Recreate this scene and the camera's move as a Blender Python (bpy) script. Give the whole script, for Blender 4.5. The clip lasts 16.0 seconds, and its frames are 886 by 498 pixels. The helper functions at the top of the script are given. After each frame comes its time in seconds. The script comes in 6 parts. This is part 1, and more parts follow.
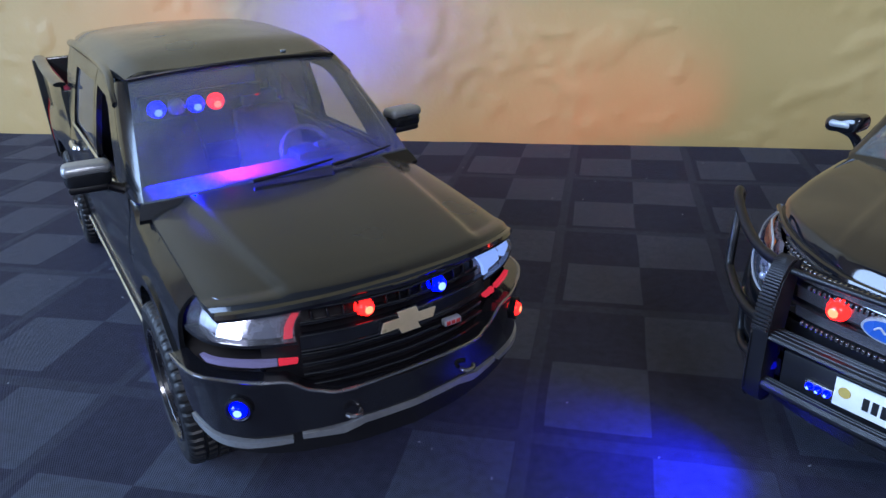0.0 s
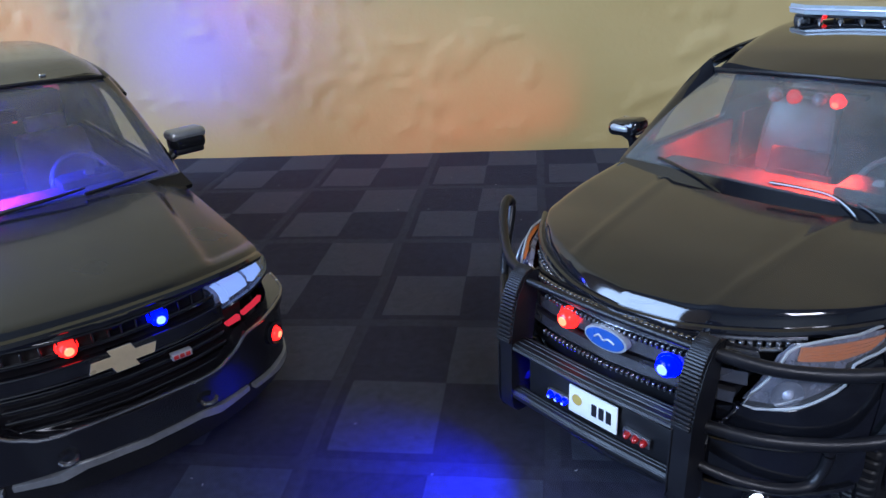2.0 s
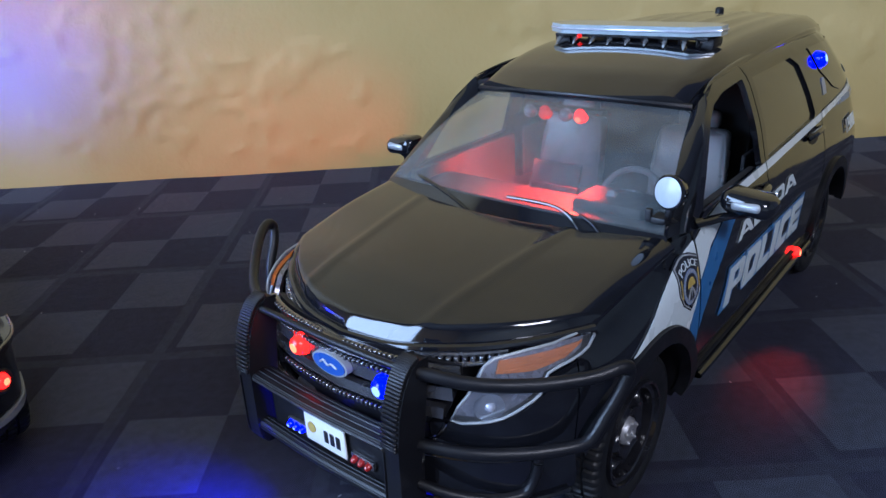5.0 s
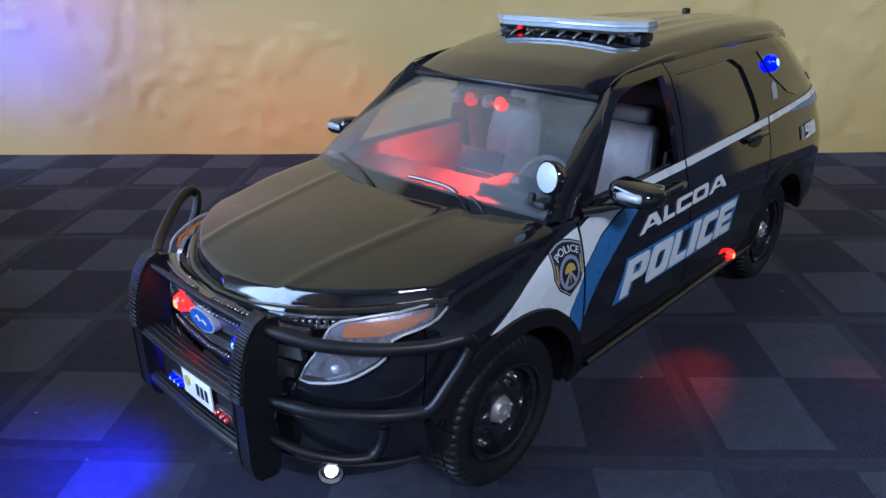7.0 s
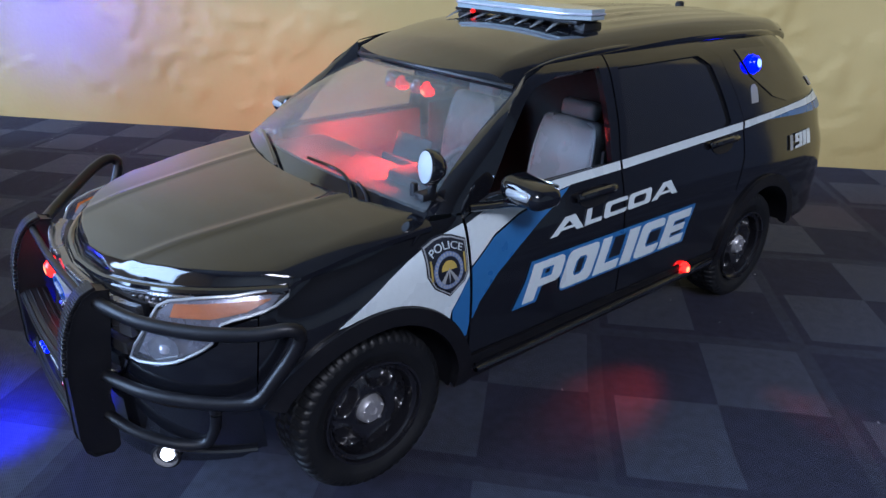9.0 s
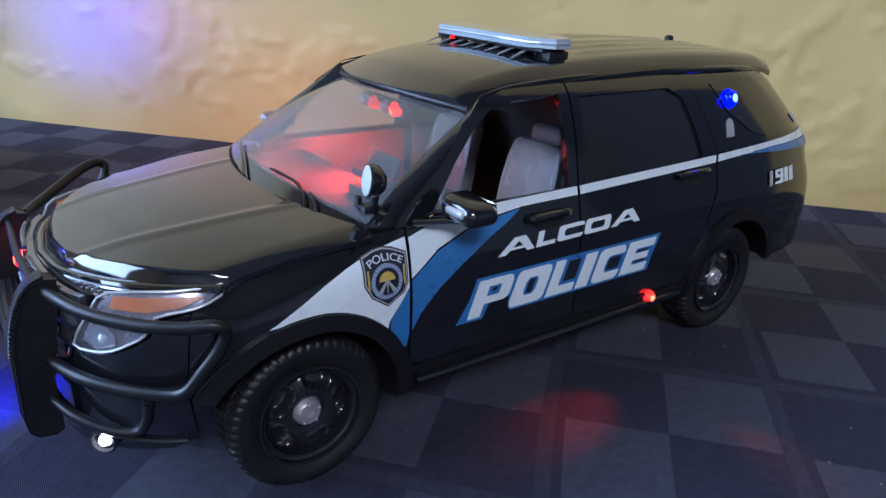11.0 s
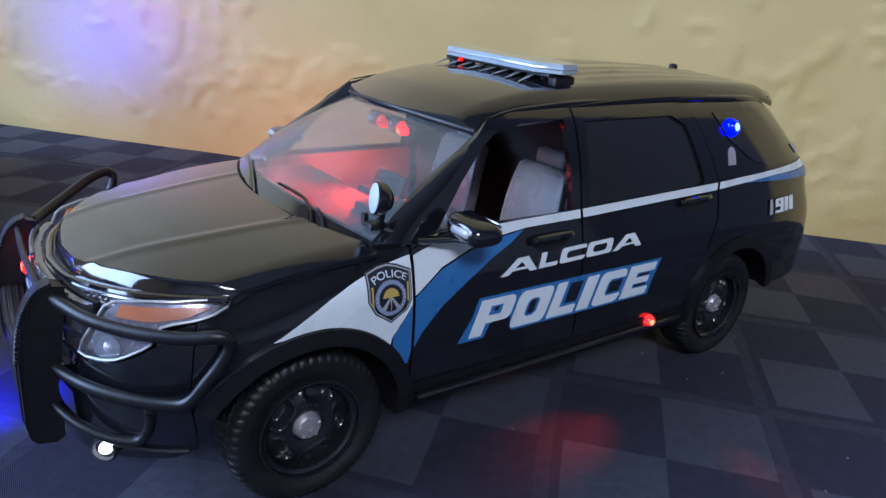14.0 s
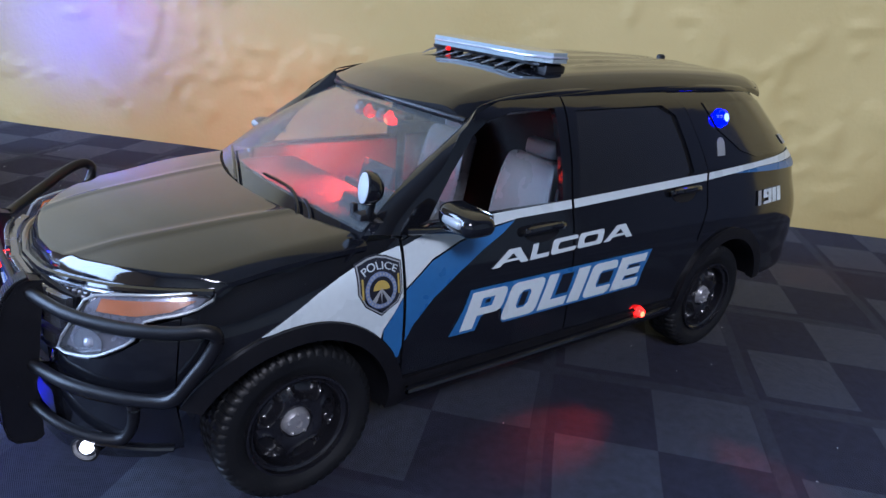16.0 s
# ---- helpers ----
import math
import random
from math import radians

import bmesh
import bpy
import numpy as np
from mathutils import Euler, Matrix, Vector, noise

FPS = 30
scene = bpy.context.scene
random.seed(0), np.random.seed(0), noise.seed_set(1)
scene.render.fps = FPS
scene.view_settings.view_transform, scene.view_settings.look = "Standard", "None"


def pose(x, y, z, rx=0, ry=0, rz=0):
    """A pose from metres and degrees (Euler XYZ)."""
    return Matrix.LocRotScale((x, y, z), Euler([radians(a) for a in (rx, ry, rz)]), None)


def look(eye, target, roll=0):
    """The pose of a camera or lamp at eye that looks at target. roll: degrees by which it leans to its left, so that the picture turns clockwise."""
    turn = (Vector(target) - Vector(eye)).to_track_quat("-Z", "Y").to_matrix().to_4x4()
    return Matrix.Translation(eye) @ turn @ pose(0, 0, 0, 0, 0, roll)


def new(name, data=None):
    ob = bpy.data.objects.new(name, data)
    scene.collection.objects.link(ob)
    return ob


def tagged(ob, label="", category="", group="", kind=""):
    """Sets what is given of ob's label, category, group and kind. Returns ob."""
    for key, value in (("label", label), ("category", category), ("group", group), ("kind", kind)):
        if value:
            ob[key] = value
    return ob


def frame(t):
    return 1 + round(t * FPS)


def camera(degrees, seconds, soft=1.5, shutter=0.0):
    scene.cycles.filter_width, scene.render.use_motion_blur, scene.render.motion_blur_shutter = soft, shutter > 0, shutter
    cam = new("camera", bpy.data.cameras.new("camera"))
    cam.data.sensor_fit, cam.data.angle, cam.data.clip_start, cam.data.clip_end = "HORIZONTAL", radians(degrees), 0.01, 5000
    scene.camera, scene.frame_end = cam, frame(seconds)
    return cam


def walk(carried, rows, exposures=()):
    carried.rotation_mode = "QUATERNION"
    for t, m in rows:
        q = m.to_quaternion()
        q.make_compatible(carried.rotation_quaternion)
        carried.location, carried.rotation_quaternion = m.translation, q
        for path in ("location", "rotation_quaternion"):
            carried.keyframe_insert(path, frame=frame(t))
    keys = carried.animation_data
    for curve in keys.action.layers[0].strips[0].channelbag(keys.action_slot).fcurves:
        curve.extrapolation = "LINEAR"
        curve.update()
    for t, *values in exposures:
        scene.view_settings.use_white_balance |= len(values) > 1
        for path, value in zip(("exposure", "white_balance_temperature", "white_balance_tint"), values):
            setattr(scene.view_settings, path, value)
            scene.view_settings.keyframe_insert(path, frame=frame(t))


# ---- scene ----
K = 1 / 24  # the cars are models at this scale; all lengths below are the full-size car's, times K
cam = camera(65.0, 16.0)
PATH = [
    (0, (0.586, -0.343, 2.274), (0.157, 1.433, 1.461), -2.57),
    (0.5, (0.860, -0.313, 2.274), (0.459, 1.474, 1.469), -2.87),
    (1, (1.037, -0.267, 2.273), (0.682, 1.529, 1.469), -2.93),
    (1.5, (1.175, -0.206, 2.265), (0.865, 1.599, 1.463), -3.28),
    (2, (1.393, -0.117, 2.267), (1.140, 1.696, 1.461), -3.58),
    (2.5, (1.556, -0.075, 2.288), (1.373, 1.745, 1.480), -3.81),
    (3, (1.763, -0.015, 2.259), (1.654, 1.810, 1.448), -3.99),
    (3.5, (1.894, -0.021, 2.264), (1.867, 1.799, 1.437), -3.89),
    (4, (1.950, -0.016, 2.281), (1.984, 1.811, 1.470), -3.38),
    (6.5, (2.498, -0.146, 2.189), (2.481, 1.697, 1.412), -1.35),
    (7, (2.711, -0.170, 2.177), (2.639, 1.669, 1.392), -0.74),
    (7.5, (2.854, -0.134, 2.150), (2.725, 1.697, 1.355), -0.28),
    (8, (3.068, -0.103, 2.092), (2.889, 1.722, 1.295), 0.23),
    (8.5, (3.357, -0.043, 2.093), (3.139, 1.782, 1.303), 0.61),
    (9, (3.471, 0.050, 2.112), (3.209, 1.861, 1.306), 1.35),
    (9.5, (3.629, 0.042, 2.088), (3.323, 1.847, 1.283), 1.63),
    (12, (3.904, -0.006, 2.135), (3.501, 1.824, 1.435), 3.79),
    (12.5, (3.874, -0.016, 2.121), (3.472, 1.815, 1.424), 4.16),
    (13, (3.876, -0.014, 2.132), (3.485, 1.820, 1.436), 4.54),
    (13.5, (3.878, -0.023, 2.119), (3.488, 1.815, 1.436), 4.45),
    (14, (3.868, -0.021, 2.126), (3.487, 1.817, 1.436), 4.69),
    (14.5, (3.880, 0.001, 2.126), (3.503, 1.841, 1.439), 4.67),
    (15, (3.878, -0.007, 2.128), (3.515, 1.835, 1.438), 4.86),
    (15.5, (3.883, -0.023, 2.150), (3.539, 1.820, 1.453), 5.04),
    (16, (3.820, 0.021, 2.086), (3.493, 1.866, 1.387), 4.99),
]
walk(cam, [(t, look(Vector(eye) * K, Vector(target) * K, roll)) for t, eye, target, roll in PATH],
     exposures=((0, -0.1, 6000, 24), (4, -0.1, 6000, 24), (9, 0.1, 6000, 24), (12, 0.16, 6000, 26), (16, 0.16, 6000, 26)))
# -- end of path

# ---------------------------------------------------------------- light
world = bpy.data.worlds.new("world")
scene.world = world
world.use_nodes = True
world.node_tree.nodes["Background"].inputs[0].default_value = (0.5, 0.55, 0.65, 1)
world.node_tree.nodes["Background"].inputs[1].default_value = 0.05


def lamp(name, kind, m, power, color, size=0.1, size_y=None, cone=60, blend=0.5, label=""):
    data = bpy.data.lights.new(name, kind)
    data.energy, data.color = power, color
    if kind == "AREA":
        data.size = size
        if size_y:
            data.shape, data.size_y = "RECTANGLE", size_y
    else:
        data.shadow_soft_size = size
    if kind == "SPOT":
        data.spot_size, data.spot_blend = radians(cone), blend
    ob = new(name, data)
    ob.matrix_world = m
    return ob


RED, BLUE = (1.0, 0.04, 0.015), (0.008, 0.01, 1.0)
# room lamp on the ceiling, and daylight from the window in the side wall
lamp("ceiling_lamp_light", "AREA", look((0.80, -1.8, 1.58), (0.68, -1.45, 0.0)), 63, (0.84, 0.93, 1.0), 0.72, 0.72)
lamp("window_light", "AREA", pose(-1.15, -0.60, 0.75, 0, -90, 0), 60, (0.44, 0.70, 1.0), 1.15, 1.2)


def at(x, y, z):
    return Vector((x, y, z)) * K


# lamps of the model cars that throw colour on the wall and the cloth
def throw(name, eye, target, power, color, cone, blend=0.6, size=0.003):
    lamp(name, "SPOT", look(at(*eye), at(*target)), power, color, size, None, cone, blend)


throw("rear_strobe_light", (-3.0, 6.2, 1.0), (-2.7, 8.0, 1.85), 1.0, BLUE, 110, 1.0, 0.02)
throw("rear_strobe_light", (-3.2, 5.6, 1.1), (-0.5, 8.0, 1.9), 1.3, RED, 80, 1.0, 0.022)
throw("rear_strobe_light", (-3.8, 5.9, 1.1), (-5.6, 8.0, 1.3), 0.22, RED, 84, 1.0)
throw("side_strobe_light", (4.37, 3.72, 0.42), (3.98, 3.20, 0.0), 0.085, RED, 36, 0.9)
throw("side_strobe_light", (4.39, 3.72, 0.42), (4.97, 3.15, 0.0), 0.05, RED, 26, 0.9)
throw("push_bar_strobe_light", (1.35, 2.30, 0.50), (0.95, 2.35, 0.0), 0.50, BLUE, 80, 1.0)
lamp("push_bar_glow", "POINT", Matrix.Translation(at(1.56, 2.30, 0.50)), 0.009, BLUE, 0.002)
throw("rear_marker_light", (5.0, 5.75, 0.45), (6.6, 6.5, 0.0), 0.05, RED, 40, 0.9)


# ---------------------------------------------------------------- materials
def nodes_of(name):
    m = bpy.data.materials.new(name)
    m.use_nodes = True
    return m, m.node_tree.nodes, m.node_tree.links, m.node_tree.nodes["Principled BSDF"]


def surface(name, color, rough=0.4, metal=0.0, vary=0.15, scale=120.0, bump=0.0, bump_scale=600.0, coat=0.0,
            specular=0.5, dust=0.0, rough_vary=0.08):
    """A procedural surface: colour that varies at two scales, uneven gloss, fine relief and a little pale dust."""
    m, n, l, b = nodes_of(name)
    geo = n.new("ShaderNodeNewGeometry")
    big, fine = n.new("ShaderNodeTexNoise"), n.new("ShaderNodeTexNoise")
    for tex, s, d in ((big, scale, 3.0), (fine, scale * 9, 5.0)):
        tex.inputs["Scale"].default_value, tex.inputs["Detail"].default_value = s, d
        l.new(geo.outputs["Position"], tex.inputs["Vector"])
    add = n.new("ShaderNodeMath")
    add.operation = "ADD"
    l.new(big.outputs[0], add.inputs[0])
    l.new(fine.outputs[0], add.inputs[1])
    tone = n.new("ShaderNodeMapRange")
    tone.inputs["From Min"].default_value, tone.inputs["From Max"].default_value = 0.6, 1.4
    tone.inputs["To Min"].default_value, tone.inputs["To Max"].default_value = 1 - vary, 1 + vary
    l.new(add.outputs[0], tone.inputs["Value"])
    mix = n.new("ShaderNodeVectorMath")
    mix.operation = "SCALE"
    mix.inputs[0].default_value = color
    l.new(tone.outputs[0], mix.inputs["Scale"])
    last = mix.outputs[0]
    if dust:
        spots = n.new("ShaderNodeTexNoise")
        spots.inputs["Scale"].default_value, spots.inputs["Detail"].default_value = 2600, 1.0
        l.new(geo.outputs["Position"], spots.inputs["Vector"])
        ramp = n.new("ShaderNodeMapRange")
        ramp.inputs["From Min"].default_value, ramp.inputs["From Max"].default_value = 0.80, 0.86
        ramp.inputs["To Max"].default_value = dust
        l.new(spots.outputs[0], ramp.inputs["Value"])
        pale = n.new("ShaderNodeMix")
        pale.data_type = "RGBA"
        pale.inputs[7].default_value = (0.5, 0.48, 0.42, 1)
        l.new(ramp.outputs[0], pale.inputs[0])
        l.new(last, pale.inputs[6])
        last = pale.outputs[2]
    l.new(last, b.inputs["Base Color"])
    gloss = n.new("ShaderNodeMapRange")
    gloss.inputs["From Min"].default_value, gloss.inputs["From Max"].default_value = 0.3, 0.7
    gloss.inputs["To Min"].default_value, gloss.inputs["To Max"].default_value = max(0.02, rough - rough_vary), rough + rough_vary
    l.new(big.outputs[0], gloss.inputs["Value"])
    l.new(gloss.outputs[0], b.inputs["Roughness"])
    b.inputs["Metallic"].default_value, b.inputs["Coat Weight"].default_value = metal, coat
    b.inputs["Coat Roughness"].default_value = 0.06
    b.inputs["Specular IOR Level"].default_value = specular
    if bump:
        rel = n.new("ShaderNodeTexNoise")
        rel.inputs["Scale"].default_value, rel.inputs["Detail"].default_value = bump_scale, 4.0
        l.new(geo.outputs["Position"], rel.inputs["Vector"])
        bp = n.new("ShaderNodeBump")
        bp.inputs["Strength"].default_value, bp.inputs["Distance"].default_value = 1.0, bump
        l.new(rel.outputs[0], bp.inputs["Height"])
        l.new(bp.outputs[0], b.inputs["Normal"])
    return m


def clear(name, tint, haze=0.0, haze_color=(0.7, 0.72, 0.75), gloss=1.0, rough=0.03):
    """Thin clear plastic: tinted see-through, a gloss that grows towards the edge, and a dusty haze."""
    m, n, l, b = nodes_of(name)
    see, shine, fog = n.new("ShaderNodeBsdfTransparent"), n.new("ShaderNodeBsdfGlossy"), n.new("ShaderNodeBsdfDiffuse")
    see.inputs[0].default_value = (*tint, 1)
    fog.inputs[0].default_value = (*haze_color, 1)
    shine.inputs["Roughness"].default_value = rough
    edge, steep, amount = n.new("ShaderNodeLayerWeight"), n.new("ShaderNodeMath"), n.new("ShaderNodeMath")
    edge.inputs[0].default_value = 0.5
    steep.operation, amount.operation = "POWER", "MULTIPLY_ADD"
    steep.inputs[1].default_value = 4.0
    amount.inputs[1].default_value, amount.inputs[2].default_value = 0.75 * gloss, 0.035 * gloss
    l.new(edge.outputs["Facing"], steep.inputs[0])
    l.new(steep.outputs[0], amount.inputs[0])
    dust = n.new("ShaderNodeTexNoise")
    dust.inputs["Scale"].default_value, dust.inputs["Detail"].default_value = 90, 6
    geo = n.new("ShaderNodeNewGeometry")
    l.new(geo.outputs["Position"], dust.inputs["Vector"])
    level = n.new("ShaderNodeMapRange")
    level.inputs["From Min"].default_value, level.inputs["From Max"].default_value = 0.3, 0.7
    level.inputs["To Min"].default_value, level.inputs["To Max"].default_value = haze * 0.6, haze * 1.3
    l.new(dust.outputs[0], level.inputs["Value"])
    one, two = n.new("ShaderNodeMixShader"), n.new("ShaderNodeMixShader")
    l.new(level.outputs[0], one.inputs[0])
    l.new(see.outputs[0], one.inputs[1])
    back = n.new("ShaderNodeBsdfTranslucent")
    back.inputs[0].default_value = (*haze_color, 1)
    film = n.new("ShaderNodeMixShader")
    film.inputs[0].default_value = 0.45
    l.new(fog.outputs[0], film.inputs[1])
    l.new(back.outputs[0], film.inputs[2])
    l.new(film.outputs[0], one.inputs[2])
    l.new(amount.outputs[0], two.inputs[0])
    l.new(one.outputs[0], two.inputs[1])
    l.new(shine.outputs[0], two.inputs[2])
    l.new(two.outputs[0], n["Material Output"].inputs[0])
    return m


def glow(name, color, strength):
    m, n, l, b = nodes_of(name)
    b.inputs["Base Color"].default_value = (*[0.25 * c for c in color], 1)
    b.inputs["Emission Color"].default_value = (*color, 1)
    b.inputs["Emission Strength"].default_value = strength
    b.inputs["Roughness"].default_value = 0.2
    return m


CORE_RED, CORE_BLUE = glow("red_led_core", (1.0, 0.22, 0.09), 3.0), glow("blue_led_core", (0.20, 0.38, 1.0), 2.6)
BLACK = surface("black_paint", (0.006, 0.0065, 0.009), 0.09, 0, 0.2, 60, coat=0.62, dust=0.25, rough_vary=0.03)
GREY = surface("dark_grey_paint", (0.011, 0.012, 0.014), 0.20, 0.1, 0.15, 60, coat=0.45, specular=0.30, dust=0.3)
MATTE = surface("black_plastic", (0.007, 0.007, 0.009), 0.40, 0, 0.25, 150, 0.00003, 3000, dust=0.2, specular=0.35)
RUBBER = surface("tyre_rubber", (0.0085, 0.009, 0.0105), 0.50, 0, 0.3, 200, 0.00004, 2500, dust=0.35, specular=0.35)
RIM = surface("black_steel", (0.010, 0.010, 0.013), 0.27, 0.0, 0.2, 150, coat=0.6)
STEEL = surface("bright_steel", (0.34, 0.34, 0.36), 0.36, 0.5, 0.15, 200)
CHROME = surface("chrome", (0.75, 0.76, 0.78), 0.1, 1.0, 0.08, 100)
SMOKE = surface("smoked_chrome", (0.27, 0.27, 0.29), 0.22, 0.9, 0.2, 150)
WHITE = surface("white_decal", (0.58, 0.66, 0.70), 0.3, 0, 0.05, 100, coat=0.6)
BLUEVINYL = surface("blue_decal", (0.02, 0.13, 0.34), 0.3, 0, 0.08, 100, coat=0.6)
SILVERDECAL = surface("silver_decal", (0.34, 0.36, 0.38), 0.35, 0.2, 0.08, 100)
NAVY = surface("navy_decal", (0.01, 0.012, 0.02), 0.3, 0, 0.1, 100)
SEALBLUE = surface("seal_blue_decal", (0.16, 0.22, 0.38), 0.35, 0, 0.4, 900)
GOLDDECAL = surface("gold_decal", (0.45, 0.33, 0.08), 0.35, 0, 0.1, 100)
GOLD = surface("gold_badge", (0.62, 0.52, 0.33), 0.35, 0.35, 0.1, 100)
OVALBLUE = surface("blue_badge", (0.02, 0.09, 0.36), 0.25, 0, 0.1, 100, coat=0.8)
PLATE = surface("white_plate", (0.72, 0.73, 0.72), 0.4, 0, 0.06, 100)
INK = surface("black_ink", (0.008, 0.008, 0.01), 0.45)
REDINK = surface("red_badge", (0.4, 0.02, 0.02), 0.4)
SEAT = surface("grey_seat_vinyl", (0.22, 0.23, 0.24), 0.28, 0, 0.05, 120, 0.00003, 2500)
DARKSEAT = surface("dark_seat_vinyl", (0.03, 0.03, 0.033), 0.5, 0, 0.2, 120, 0.00003, 2500)
DASH = surface("dash_plastic", (0.045, 0.045, 0.048), 0.6, 0, 0.2, 150, 0.00003, 2500)
CABIN = surface("cabin_lining", (0.02, 0.02, 0.022), 0.7, 0, 0.2, 100)
AMBER = surface("amber_reflector", (0.50, 0.12, 0.012), 0.35, 0, 0.2, 400, 0.00006, 1800)
REDLENS = surface("red_lens", (0.30, 0.01, 0.01), 0.15, 0, 0.2, 300, coat=1.0)
BEDRED = surface("red_bed_liner", (0.36, 0.012, 0.05), 0.6, 0, 0.2, 200)
TINT = surface("tinted_window", (0.012, 0.012, 0.013), 0.1, 0, 0.1, 60, coat=1.0)
GLASS = clear("windshield_plastic", (0.76, 0.77, 0.78), 0.13, (0.54, 0.62, 0.64), gloss=1.0)
LENS = clear("lens_plastic", (0.93, 0.94, 0.96), 0.05, gloss=0.12, rough=0.14)
BARLENS = surface("light_bar_plastic", (0.27, 0.33, 0.36), 0.14, 0, 0.15, 300, coat=1.0)
CLEARPLASTIC = surface("clear_bracket_plastic", (0.20, 0.21, 0.22), 0.15, 0.2, 0.3, 900, coat=1.0)
DULLBLACK = surface("dull_black_trim", (0.006, 0.006, 0.007), 0.6, 0, 0.2, 150, specular=0.15)
REFLECT = surface("lamp_reflector", (0.24, 0.24, 0.29), 0.28, 0.5, 0.25, 500)
LED_RED, LED_BLUE = glow("red_led", (1.0, 0.012, 0.006), 5), glow("blue_led", (0.003, 0.005, 1.0), 6)
LED_WHITE, LED_PALE = glow("white_led", (0.80, 0.90, 1.0), 9), glow("pale_led", (0.30, 0.50, 1.0), 1.0)
LED_RED_DIM = glow("dim_red_led", (1.0, 0.02, 0.015), 1.2)
LED_OFF = surface("unlit_led", (0.45, 0.47, 0.55), 0.15, 0.3, 0.2, 500, coat=1.0)
SPOTFACE = surface("frosted_lamp_face", (0.42, 0.46, 0.50), 0.4, 0, 0.06, 200, coat=0.3)


def wall_paint():
    m, n, l, b = nodes_of("tan_wall_paint")
    geo = n.new("ShaderNodeNewGeometry")
    big, fine = n.new("ShaderNodeTexNoise"), n.new("ShaderNodeTexNoise")
    big.inputs["Scale"].default_value, fine.inputs["Scale"].default_value = 14, 420
    big.inputs["Detail"].default_value = fine.inputs["Detail"].default_value = 5
    ramp = n.new("ShaderNodeValToRGB")
    ramp.color_ramp.elements[0].position, ramp.color_ramp.elements[0].color = 0.3, (0.392, 0.276, 0.096, 1)
    ramp.color_ramp.elements[1].position, ramp.color_ramp.elements[1].color = 0.7, (0.450, 0.327, 0.130, 1)
    bump = n.new("ShaderNodeBump")
    bump.inputs["Distance"].default_value, bump.inputs["Strength"].default_value = 0.0002, 1.0
    for tex in (big, fine):
        l.new(geo.outputs["Position"], tex.inputs["Vector"])
    l.new(big.outputs[0], ramp.inputs[0])
    l.new(ramp.outputs[0], b.inputs["Base Color"])
    l.new(fine.outputs[0], bump.inputs["Height"])
    l.new(bump.outputs[0], b.inputs["Normal"])
    b.inputs["Roughness"].default_value = 0.55
    return m


